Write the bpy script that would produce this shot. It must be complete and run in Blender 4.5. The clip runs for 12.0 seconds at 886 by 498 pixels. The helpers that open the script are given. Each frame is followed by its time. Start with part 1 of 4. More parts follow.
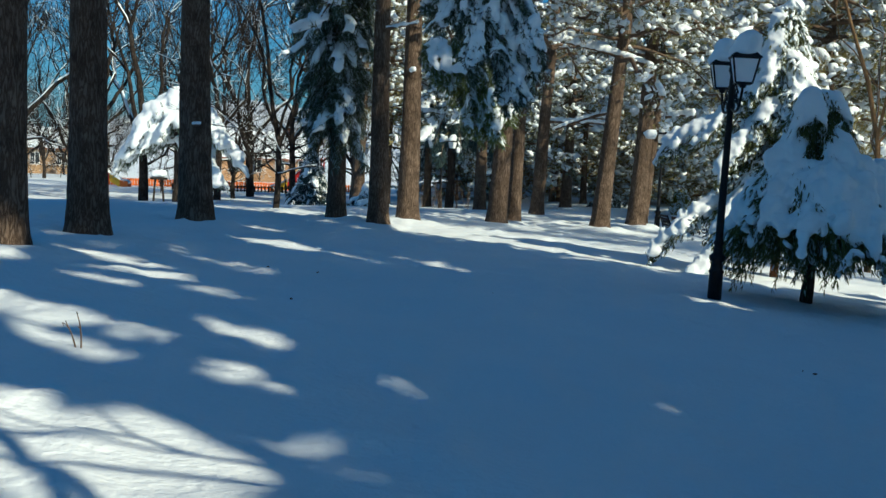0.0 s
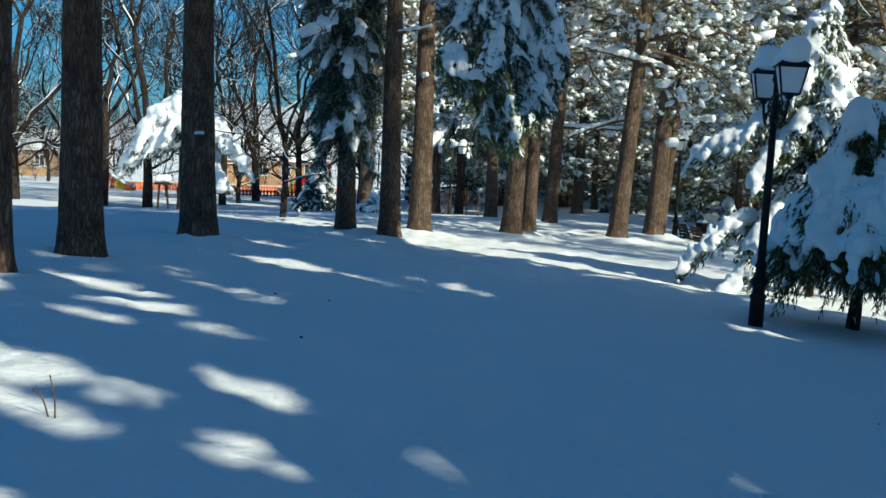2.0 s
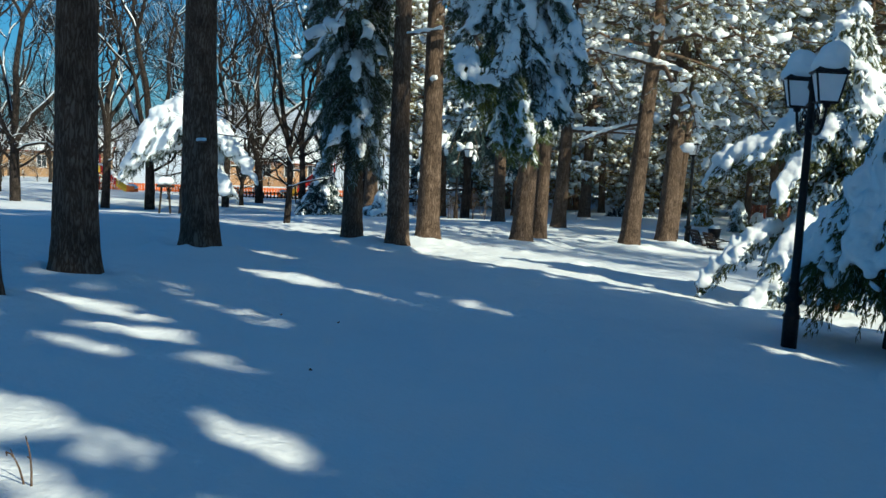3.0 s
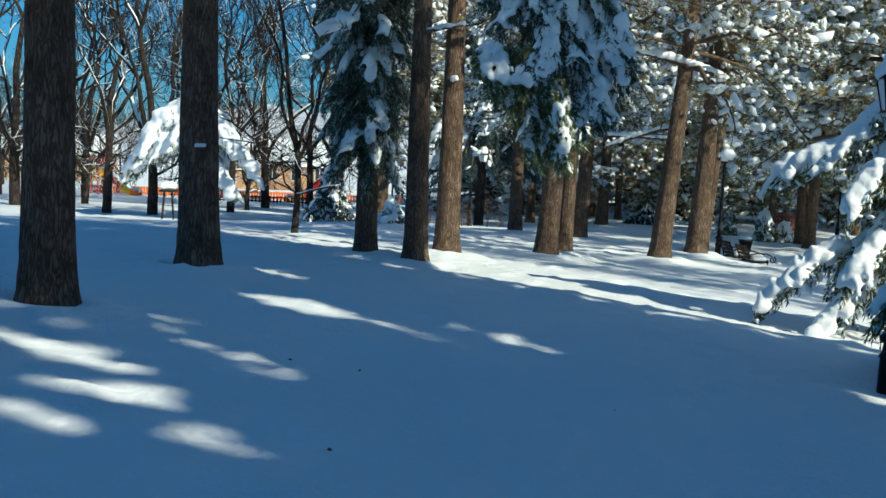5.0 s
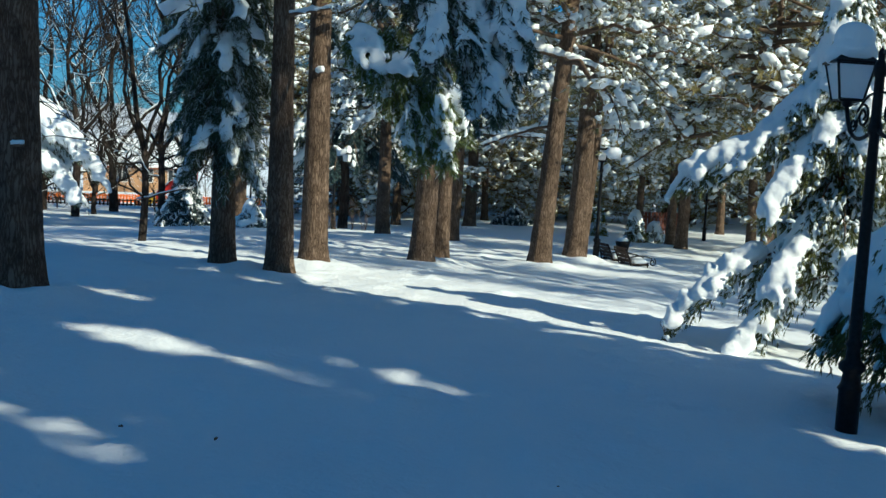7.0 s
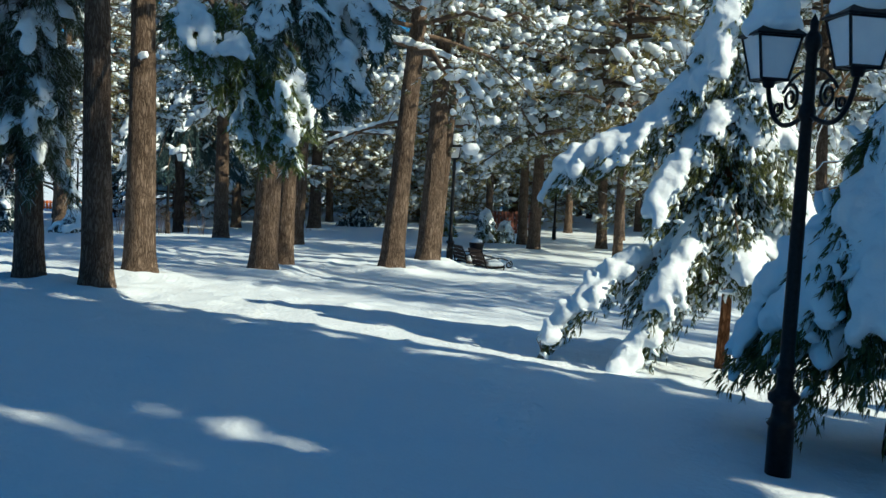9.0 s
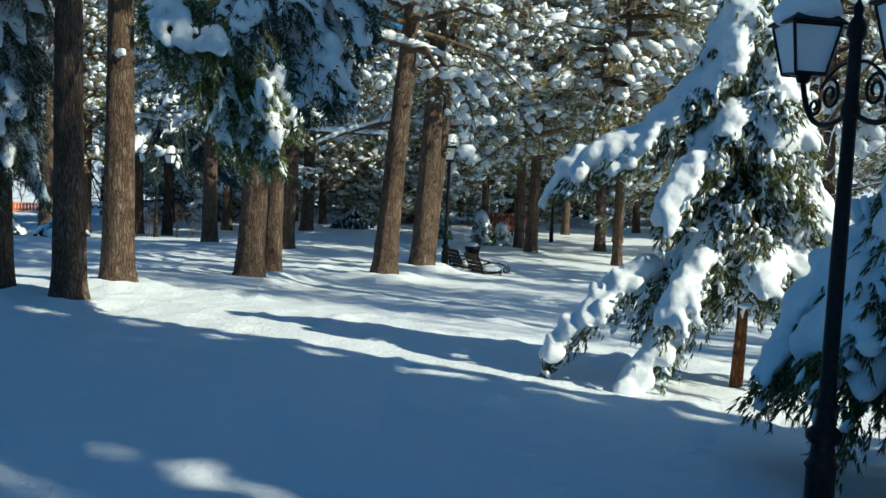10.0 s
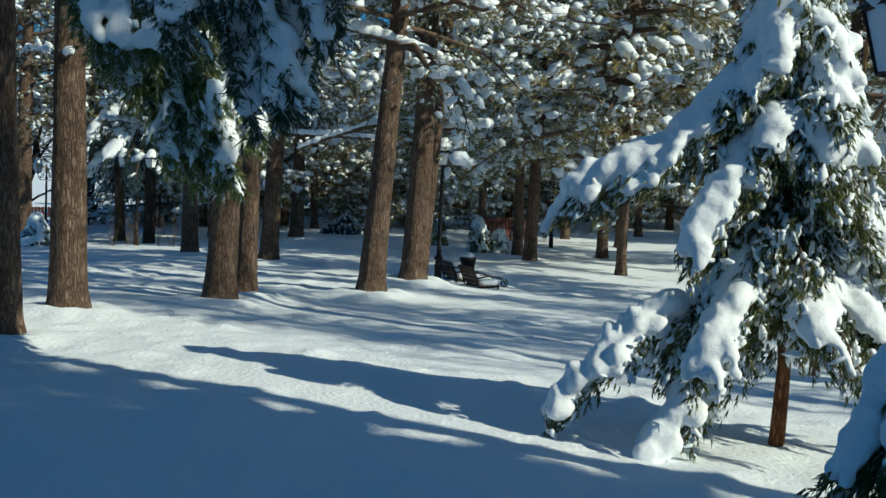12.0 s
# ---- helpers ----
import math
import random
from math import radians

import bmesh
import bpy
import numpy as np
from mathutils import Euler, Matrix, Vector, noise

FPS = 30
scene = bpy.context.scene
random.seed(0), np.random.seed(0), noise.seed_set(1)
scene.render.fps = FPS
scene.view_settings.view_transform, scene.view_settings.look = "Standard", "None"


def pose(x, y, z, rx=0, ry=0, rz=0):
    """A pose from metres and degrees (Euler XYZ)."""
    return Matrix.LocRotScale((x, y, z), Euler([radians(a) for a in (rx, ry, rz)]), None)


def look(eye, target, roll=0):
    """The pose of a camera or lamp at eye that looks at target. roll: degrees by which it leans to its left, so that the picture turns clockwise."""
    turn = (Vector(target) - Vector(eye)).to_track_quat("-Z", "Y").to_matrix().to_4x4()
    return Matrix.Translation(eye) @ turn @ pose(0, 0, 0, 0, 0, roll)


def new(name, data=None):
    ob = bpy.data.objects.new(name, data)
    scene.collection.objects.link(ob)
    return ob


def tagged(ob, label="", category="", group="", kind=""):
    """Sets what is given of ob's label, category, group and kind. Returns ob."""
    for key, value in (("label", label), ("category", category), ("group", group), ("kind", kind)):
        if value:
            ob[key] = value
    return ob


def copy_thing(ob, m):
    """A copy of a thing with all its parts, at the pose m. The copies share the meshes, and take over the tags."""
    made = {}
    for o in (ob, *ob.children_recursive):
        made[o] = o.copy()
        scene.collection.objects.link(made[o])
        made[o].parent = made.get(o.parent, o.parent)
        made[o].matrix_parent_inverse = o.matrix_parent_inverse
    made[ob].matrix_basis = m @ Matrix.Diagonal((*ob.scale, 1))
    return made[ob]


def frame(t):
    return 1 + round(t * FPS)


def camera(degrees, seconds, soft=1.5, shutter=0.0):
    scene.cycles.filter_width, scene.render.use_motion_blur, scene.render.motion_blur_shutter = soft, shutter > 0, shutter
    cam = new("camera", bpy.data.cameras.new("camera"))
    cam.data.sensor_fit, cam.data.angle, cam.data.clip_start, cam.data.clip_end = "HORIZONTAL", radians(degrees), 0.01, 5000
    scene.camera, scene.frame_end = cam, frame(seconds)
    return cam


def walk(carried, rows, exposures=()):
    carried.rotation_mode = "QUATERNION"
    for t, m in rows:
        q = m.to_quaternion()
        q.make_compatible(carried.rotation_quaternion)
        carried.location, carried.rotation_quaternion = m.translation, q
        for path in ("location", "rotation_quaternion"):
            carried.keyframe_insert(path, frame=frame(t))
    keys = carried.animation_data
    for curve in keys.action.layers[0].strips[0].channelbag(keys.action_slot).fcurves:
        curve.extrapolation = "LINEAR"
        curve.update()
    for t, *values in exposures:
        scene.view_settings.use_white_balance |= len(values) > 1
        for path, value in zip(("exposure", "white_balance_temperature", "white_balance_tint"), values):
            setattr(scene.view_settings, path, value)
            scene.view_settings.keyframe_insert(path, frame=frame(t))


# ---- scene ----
cam = camera(44.0, 12.0)
PATH = [
    (0, (1.727, -0.62, 1.692), (1.461, 1.356, 1.53), 1.9),
    (0.5, (1.682, -0.432, 1.728), (1.413, 1.543, 1.568), 1.9),
    (1, (1.607, -0.211, 1.751), (1.335, 1.764, 1.592), 1.9),
    (1.5, (1.531, 0.024, 1.777), (1.256, 1.998, 1.618), 2.0),
    (2, (1.423, 0.323, 1.844), (1.147, 2.297, 1.685), 2.0),
    (2.5, (1.318, 0.622, 1.916), (1.038, 2.596, 1.757), 2.1),
    (3, (1.189, 0.985, 1.957), (0.908, 2.959, 1.798), 2.1),
    (5, (0.651, 2.682, 2.03), (0.359, 4.655, 1.876), 2.3),
    (5.5, (0.525, 3.144, 2.023), (0.248, 5.119, 1.87), 2.3),
    (6, (0.408, 3.652, 2.016), (0.197, 5.635, 1.867), 2.3),
    (6.5, (0.317, 4.107, 2.015), (0.19, 6.098, 1.868), 2.2),
    (7, (0.23, 4.608, 2.019), (0.192, 6.603, 1.875), 2.1),
    (7.5, (0.164, 5.052, 2.015), (0.259, 7.045, 1.875), 1.9),
    (7.7, (0.157, 5.237, 2.007), (0.298, 7.228, 1.868), 1.8),
    (9.5, (0.227, 6.812, 1.985), (0.476, 8.792, 1.851), 1.7),
    (10, (0.307, 7.25, 2.03), (0.56, 9.23, 1.896), 1.6),
    (10.5, (0.395, 7.666, 2.082), (0.651, 9.645, 1.947), 1.5),
    (11, (0.484, 8.111, 2.12), (0.74, 10.09, 1.985), 1.4),
    (11.5, (0.563, 8.558, 2.171), (0.821, 10.537, 2.036), 1.5),
    (12, (0.649, 9.037, 2.208), (0.905, 11.016, 2.072), 1.4),
]
walk(cam, [(t, look(eye, target, roll)) for t, eye, target, roll in PATH], [(0.0, 0.03, 4400, -27), (2.5, 0.16, 4370, -27), (9.5, 0.1, 4300, -27), (12.0, -0.25, 4270, -27)])

# ---- world, sun ----
SUN_AZ, SUN_EL = -35.0, 33.0            # degrees from +x towards +y; height over the horizon
SUN = Vector((math.cos(radians(SUN_EL)) * math.cos(radians(SUN_AZ)), math.cos(radians(SUN_EL)) * math.sin(radians(SUN_AZ)), math.sin(radians(SUN_EL))))
world = bpy.data.worlds.new("winter_sky")
scene.world = world
world.use_nodes = True
wn = world.node_tree
sky = wn.nodes.new("ShaderNodeTexSky")
sky.sky_type = "NISHITA"
sky.sun_disc = False
sky.sun_elevation = radians(SUN_EL)
sky.sun_rotation = radians(90 - SUN_AZ)
sky.air_density, sky.dust_density, sky.ozone_density = 1.0, 1.0, 8.0
wn.nodes["Background"].inputs["Strength"].default_value = 0.067
wn.links.new(sky.outputs[0], wn.nodes["Background"].inputs["Color"])
lamp = bpy.data.lights.new("sun", "SUN")
lamp.energy, lamp.angle, lamp.color = 6.7, radians(0.53), (1.0, 0.618, 0.395)
new("sun", lamp).matrix_world = look(SUN * 60, (0, 0, 0))


# ---- materials ----
def material(name, base, rough=0.8, metal=0.0, spread=0.25, scale=6.0, bump=0.0, bump_scale=30.0, stretch=(1, 1, 1), second=None, spec=0.3):
    """Noise-mottled surface: base colour towards a second one, and relief, in object metres."""
    m = bpy.data.materials.new(name)
    m.use_nodes = True
    t = m.node_tree
    p = t.nodes["Principled BSDF"]
    p.inputs["Roughness"].default_value, p.inputs["Metallic"].default_value = rough, metal
    p.inputs["Specular IOR Level"].default_value = spec
    co = t.nodes.new("ShaderNodeTexCoord")
    mp = t.nodes.new("ShaderNodeMapping")
    mp.inputs["Scale"].default_value = stretch
    t.links.new(co.outputs["Object"], mp.inputs["Vector"])
    n1 = t.nodes.new("ShaderNodeTexNoise")
    n1.inputs["Scale"].default_value, n1.inputs["Detail"].default_value = scale, 6
    t.links.new(mp.outputs[0], n1.inputs["Vector"])
    ramp = t.nodes.new("ShaderNodeValToRGB")
    second = second or tuple(c * (1 - 2 * spread) for c in base)
    ramp.color_ramp.elements[0].position, ramp.color_ramp.elements[1].position = 0.3, 0.7
    ramp.color_ramp.elements[0].color, ramp.color_ramp.elements[1].color = (*second, 1), (*base, 1)
    t.links.new(n1.outputs["Fac"], ramp.inputs[0])
    t.links.new(ramp.outputs[0], p.inputs["Base Color"])
    if bump:
        n2 = t.nodes.new("ShaderNodeTexNoise")
        n2.inputs["Scale"].default_value, n2.inputs["Detail"].default_value = bump_scale, 4
        t.links.new(mp.outputs[0], n2.inputs["Vector"])
        b = t.nodes.new("ShaderNodeBump")
        b.inputs["Strength"].default_value, b.inputs["Distance"].default_value = bump, 0.02
        t.links.new(n2.outputs["Fac"], b.inputs["Height"])
        t.links.new(b.outputs[0], p.inputs["Normal"])
    return m


def bark_material(name, ridge, furrow, plates=13.0):
    """Long plates of bark between dark furrows."""
    m = material(name, ridge, 0.95, scale=4, second=tuple(0.5 * c for c in ridge), spec=0.1)
    t = m.node_tree
    p = t.nodes["Principled BSDF"]
    co = t.nodes.new("ShaderNodeTexCoord")
    mp = t.nodes.new("ShaderNodeMapping")
    mp.inputs["Scale"].default_value = (1, 1, 0.2)
    t.links.new(co.outputs["Object"], mp.inputs["Vector"])
    nz = t.nodes.new("ShaderNodeTexNoise")
    nz.inputs["Scale"].default_value, nz.inputs["Detail"].default_value = 14, 6
    t.links.new(mp.outputs[0], nz.inputs["Vector"])
    add = t.nodes.new("ShaderNodeMixRGB")
    add.blend_type, add.inputs[0].default_value = "ADD", 0.2
    t.links.new(mp.outputs[0], add.inputs[1])
    t.links.new(nz.outputs["Color"], add.inputs[2])
    v = t.nodes.new("ShaderNodeTexVoronoi")
    v.feature = "DISTANCE_TO_EDGE"
    v.inputs["Scale"].default_value = plates
    t.links.new(add.outputs[0], v.inputs["Vector"])
    r = t.nodes.new("ShaderNodeValToRGB")
    r.color_ramp.elements[0].position, r.color_ramp.elements[1].position = 0.0, 0.26
    r.color_ramp.elements[0].color, r.color_ramp.elements[1].color = (*furrow, 1), (1, 1, 1, 1)
    t.links.new(v.outputs["Distance"], r.inputs[0])
    mul = t.nodes.new("ShaderNodeMixRGB")
    mul.blend_type, mul.inputs[0].default_value = "MULTIPLY", 1.0
    old = p.inputs["Base Color"].links[0].from_socket
    t.links.new(old, mul.inputs[1])
    t.links.new(r.outputs[0], mul.inputs[2])
    t.links.new(mul.outputs[0], p.inputs["Base Color"])
    b = t.nodes.new("ShaderNodeBump")
    b.inputs["Strength"].default_value, b.inputs["Distance"].default_value = 0.9, 0.03
    t.links.new(r.outputs[0], b.inputs["Height"])
    t.links.new(b.outputs[0], p.inputs["Normal"])
    return m


def needle_material(name, base, second, frost=0.0):
    """Leaves that differ from tuft to tuft, some furred with frozen snow, and let some light through."""
    m = bpy.data.materials.new(name)
    m.use_nodes = True
    t = m.node_tree
    p = t.nodes["Principled BSDF"]
    p.inputs["Roughness"].default_value = 0.6
    g = t.nodes.new("ShaderNodeNewGeometry")
    co = t.nodes.new("ShaderNodeTexCoord")
    n = t.nodes.new("ShaderNodeTexNoise")
    n.inputs["Scale"].default_value = 1.6
    t.links.new(co.outputs["Object"], n.inputs["Vector"])
    add = t.nodes.new("ShaderNodeMath")
    add.operation = "MULTIPLY_ADD"
    t.links.new(g.outputs["Random Per Island"], add.inputs[0])
    add.inputs[1].default_value = 0.5
    t.links.new(n.outputs["Fac"], add.inputs[2])
    r = t.nodes.new("ShaderNodeValToRGB")
    r.color_ramp.elements[0].position, r.color_ramp.elements[1].position = 0.4, 1.0
    r.color_ramp.elements[0].color, r.color_ramp.elements[1].color = (*second, 1), (*base, 1)
    t.links.new(add.outputs[0], r.inputs[0])
    step = t.nodes.new("ShaderNodeMath")
    step.operation = "LESS_THAN"
    t.links.new(g.outputs["Random Per Island"], step.inputs[0])
    step.inputs[1].default_value = frost
    furred = t.nodes.new("ShaderNodeMixRGB")
    t.links.new(step.outputs[0], furred.inputs[0])
    t.links.new(r.outputs[0], furred.inputs[1])
    furred.inputs[2].default_value = (0.62, 0.65, 0.67, 1)
    t.links.new(furred.outputs[0], p.inputs["Base Color"])
    tr = t.nodes.new("ShaderNodeBsdfTranslucent")
    t.links.new(furred.outputs[0], tr.inputs["Color"])
    mix = t.nodes.new("ShaderNodeMixShader")
    mix.inputs[0].default_value = 0.38
    t.links.new(p.outputs[0], mix.inputs[1])
    t.links.new(tr.outputs[0], mix.inputs[2])
    t.links.new(mix.outputs[0], t.nodes["Material Output"].inputs["Surface"])
    return m


SNOW = material("snow", (0.84, 0.88, 0.92), 0.75, scale=0.8, second=(0.80, 0.85, 0.90), bump=0.95, bump_scale=17, spec=0.25)
SNOW_TREE = material("snow_on_trees", (0.86, 0.89, 0.92), 0.75, scale=3, second=(0.80, 0.85, 0.89), bump=0.5, bump_scale=16, spec=0.25)
BARK = bark_material("pine_bark", (0.24, 0.18, 0.132), (0.4, 0.37, 0.35), 21)
BARK_DARK = bark_material("dark_bark", (0.085, 0.07, 0.06), (0.3, 0.3, 0.3), 14)
BARK_RED = bark_material("reddish_bark", (0.36, 0.18, 0.085), (0.4, 0.35, 0.3), 22)
TWIG = material("twig_bark", (0.15, 0.105, 0.07), 0.9, scale=20)
TWIG_PALE = material("pale_brown_bark", (0.24, 0.15, 0.07), 0.9, scale=12, bump=0.4)
PINE = needle_material("pine_needles", (0.19, 0.185, 0.08), (0.065, 0.08, 0.045), 0.24)
PINE_OLIVE = needle_material("olive_needles", (0.36, 0.31, 0.12), (0.15, 0.145, 0.06), 0.24)
# darker pine needles, with shade put into their colour
PINE_DARK = needle_material("shaded_needles", (0.10, 0.125, 0.07), (0.04, 0.06, 0.04), 0.18)
PINE_GREEN = needle_material("fresh_needles", (0.21, 0.24, 0.075), (0.08, 0.11, 0.035), 0.14)
CYPRESS = needle_material("cypress_sprays", (0.15, 0.16, 0.04), (0.03, 0.05, 0.025), 0.08)
SPRUCE = needle_material("blue_spruce_needles", (0.07, 0.11, 0.11), (0.03, 0.06, 0.07))
THUJA = needle_material("yellow_thuja", (0.30, 0.27, 0.04), (0.12, 0.14, 0.03))
IRON = material("black_iron", (0.018, 0.018, 0.02), 0.45, 0.6, scale=30, bump=0.1, bump_scale=80)
GLASS = material("frosted_glass", (0.82, 0.84, 0.86), 0.35, scale=10, second=(0.76, 0.79, 0.82), spec=0.5)
BENCH_WOOD = material("bench_slats", (0.075, 0.05, 0.036), 0.7, scale=8, stretch=(1, 8, 8), bump=0.3)
ORANGE = material("orange_paint", (0.85, 0.22, 0.03), 0.5, scale=4, spread=0.12)
RED = material("red_paint", (0.62, 0.035, 0.03), 0.45, scale=4, spread=0.12)
YELLOW = material("yellow_plastic", (0.85, 0.55, 0.03), 0.4, scale=4, spread=0.1)
WHITE = material("white_paint", (0.78, 0.78, 0.76), 0.6, scale=4, spread=0.06)
TAN = material("tan_render", (0.48, 0.30, 0.16), 0.9, scale=2, spread=0.1, bump=0.2)
OCHRE = material("ochre_render", (0.46, 0.31, 0.17), 0.9, scale=2, spread=0.1, bump=0.2)
BRICK = material("red_brick", (0.19, 0.075, 0.05), 0.9, scale=5, spread=0.2, bump=0.4)
PANE = material("window_pane", (0.05, 0.06, 0.07), 0.1, scale=2, spread=0.1, spec=0.6)
TILE = material("roof_tiles", (0.30, 0.12, 0.07), 0.9, scale=6)
# pale blue stands in for the haze over distant hills
HILL = material("hazy_wooded_hill", (0.62, 0.66, 0.74), 0.95, scale=0.05, second=(0.44, 0.48, 0.56), bump=0.4, bump_scale=0.1)
CONE = material("pine_cone", (0.16, 0.10, 0.06), 0.9, scale=40)


# ---- shapes ----
class Geo:
    """Gathers vertices and faces; obj() links them as one mesh."""

    def __init__(self):
        self.v, self.f, self.n = [], {3: [], 4: []}, 0

    def add(self, v, f):
        v, f = np.asarray(v, float).reshape(-1, 3), np.asarray(f, int)
        self.v.append(v)
        self.f[f.shape[1]].append(f + self.n)
        self.n += len(v)

    def mesh(self, name, mat, smooth=True):
        me = bpy.data.meshes.new(name)
        v = np.concatenate(self.v)
        tri = np.concatenate(self.f[3]) if self.f[3] else np.zeros((0, 3), int)
        quad = np.concatenate(self.f[4]) if self.f[4] else np.zeros((0, 4), int)
        me.vertices.add(len(v))
        me.vertices.foreach_set("co", v.ravel())
        loops = np.concatenate([tri.ravel(), quad.ravel()])
        me.loops.add(len(loops))
        me.loops.foreach_set("vertex_index", loops.astype(np.int32))
        me.polygons.add(len(tri) + len(quad))
        starts = np.concatenate([np.arange(len(tri)) * 3, len(tri) * 3 + np.arange(len(quad)) * 4])
        me.polygons.foreach_set("loop_start", starts.astype(np.int32))
        me.polygons.foreach_set("use_smooth", np.full(len(starts), smooth))
        me.update(calc_edges=True)
        me.validate()
        me.materials.append(mat)
        return me


def thing(name, place=(0, 0, 0), label="", category="", group="", kind="", turn=0.0):
    ob = new(name)
    ob.empty_display_size = 0.1
    ob.matrix_basis = pose(*place, 0, 0, turn)
    return tagged(ob, label, category, group, kind)


def part(name, geo, mat, parent, label="", smooth=True):
    me = geo.mesh(name, mat, smooth) if isinstance(geo, Geo) else geo
    ob = new(name, me)
    ob.parent = parent
    if label:
        ob["label"] = label
    return ob


def tube(geo, pts, radii, sides=6, rough=0.0, rng=None):
    pts, radii = np.asarray(pts, float), np.broadcast_to(np.asarray(radii, float), (len(pts),))
    tang = np.gradient(pts, axis=0)
    tang /= np.linalg.norm(tang, axis=1, keepdims=True) + 1e-9
    ref = np.array([1.0, 0, 0]) if abs(tang[0][0]) < 0.8 else np.array([0, 1.0, 0])
    a = np.cross(tang, ref)
    a /= np.linalg.norm(a, axis=1, keepdims=True) + 1e-9
    b = np.cross(tang, a)
    th = np.arange(sides) * 2 * np.pi / sides
    ring = np.cos(th)[None, :, None] * a[:, None] + np.sin(th)[None, :, None] * b[:, None]
    r = radii[:, None, None]
    if rough:
        r = r * (1 + rough * (rng.random((len(pts), sides, 1)) - 0.5))
    v = pts[:, None] + ring * r
    i, j = np.meshgrid(np.arange(len(pts) - 1), np.arange(sides), indexing="ij")
    k = (j + 1) % sides
    f = np.stack([i * sides + j, i * sides + k, (i + 1) * sides + k, (i + 1) * sides + j], -1).reshape(-1, 4)
    base = geo.n
    geo.add(v, f)
    if sides > 3:
        caps = []
        for row in (0, len(pts) - 1):
            o = row * sides
            caps += [(o, o + q, o + q + 1) for q in range(1, sides - 1)]
        geo.f[3].append(np.array(caps) + base)


def sphere(level):
    bm = bmesh.new()
    bmesh.ops.create_icosphere(bm, subdivisions=level, radius=1)
    bm.verts.ensure_lookup_table()
    v = np.array([q.co[:] for q in bm.verts])
    f = np.array([[q.index for q in p.verts] for p in bm.faces])
    bm.free()
    return v, f


BALL = {k: sphere(k) for k in (1, 2, 3)}
BALL[0] = (np.array([(1, 0, 0), (-1, 0, 0), (0, 1, 0), (0, -1, 0), (0, 0, 1), (0, 0, -1.0)]), np.array([(0, 2, 4), (2, 1, 4), (1, 3, 4), (3, 0, 4), (2, 0, 5), (1, 2, 5), (3, 1, 5), (0, 3, 5)]))


def lumps(geo, centres, sizes, along, rng, level=1, wobble=0.25):
    """Soft uneven lumps: sizes are half lengths along, across and up; along is each one's long direction."""
    c, s, d = (np.asarray(q, float).reshape(-1, 3) for q in (centres, sizes, along))
    if not len(c):
        return
    bv, bf = BALL[level]
    d = d / (np.linalg.norm(d, axis=1, keepdims=True) + 1e-9)
    side = np.cross(np.array([0, 0, 1.0]), d)
    bad = np.linalg.norm(side, axis=1) < 0.1
    side[bad] = (1, 0, 0)
    side /= np.linalg.norm(side, axis=1, keepdims=True)
    up = np.cross(d, side)
    n = len(c)
    k = rng.normal(0, 1.6, (n, 3, 3))
    ph = rng.random((n, 1, 3)) * 6.3
    w = 1 + wobble * np.sin(bv[None] @ k + ph).sum(-1) / 2
    q = bv[None] * w[..., None] * s[:, None]
    v = q[..., :1] * d[:, None] + q[..., 1:2] * side[:, None] + q[..., 2:] * up[:, None] + c[:, None]
    f = (bf[None] + (np.arange(n) * len(bv))[:, None, None]).reshape(-1, 3)
    geo.add(v.reshape(-1, 3), f)


def tufts(geo, centres, dirs, rng, count=12, length=0.13, width=0.016, open_=0.9):
    """Brushes of needles, each a slim blade."""
    c, d = np.asarray(centres, float).reshape(-1, 3), np.asarray(dirs, float).reshape(-1, 3)
    if not len(c):
        return
    d = d / (np.linalg.norm(d, axis=1, keepdims=True) + 1e-9)
    n = len(c) * count
    c, d = np.repeat(c, count, 0), np.repeat(d, count, 0)
    r = rng.normal(0, 1, (n, 3))
    r /= np.linalg.norm(r, axis=1, keepdims=True)
    way = d + open_ * r
    way /= np.linalg.norm(way, axis=1, keepdims=True)
    side = np.cross(way, rng.normal(0, 1, (n, 3)))
    side /= np.linalg.norm(side, axis=1, keepdims=True)
    ln = length * (0.7 + 0.6 * rng.random((n, 1)))
    start = c - d * rng.random((n, 1)) * length * 0.6
    v = np.stack([start - side * width / 2, start + side * width / 2, start + way * ln], 1).reshape(-1, 3)
    geo.add(v, np.arange(3 * n).reshape(-1, 3))


def box(geo, lo, hi):
    (x0, y0, z0), (x1, y1, z1) = lo, hi
    v = [(x, y, z) for z in (z0, z1) for y in (y0, y1) for x in (x0, x1)]
    geo.add(v, [(0, 2, 3, 1), (4, 5, 7, 6), (0, 1, 5, 4), (2, 6, 7, 3), (0, 4, 6, 2), (1, 3, 7, 5)])


def lathe(geo, profile, sides=16, centre=(0, 0)):
    """A turned shape from (radius, height) pairs."""
    th = np.arange(sides) * 2 * np.pi / sides
    v = np.array([[(centre[0] + r * np.cos(t), centre[1] + r * np.sin(t), z) for t in th] for r, z in profile])
    i, j = np.meshgrid(np.arange(len(profile) - 1), np.arange(sides), indexing="ij")
    k = (j + 1) % sides
    geo.add(v.reshape(-1, 3), np.stack([i * sides + j, i * sides + k, (i + 1) * sides + k, (i + 1) * sides + j], -1).reshape(-1, 4))


# ---- ground ----
def level(x, y):
    """Height of the snow: a broad rise on one hand, falling gently away."""
    x, y = np.clip(x, -16, 12), np.clip(y, -6, 52)
    return 0.568 - 0.0924 * x - 0.0173 * y - 5.6e-5 * y * y + 0.00195 * x * y - 0.00165 * x * x


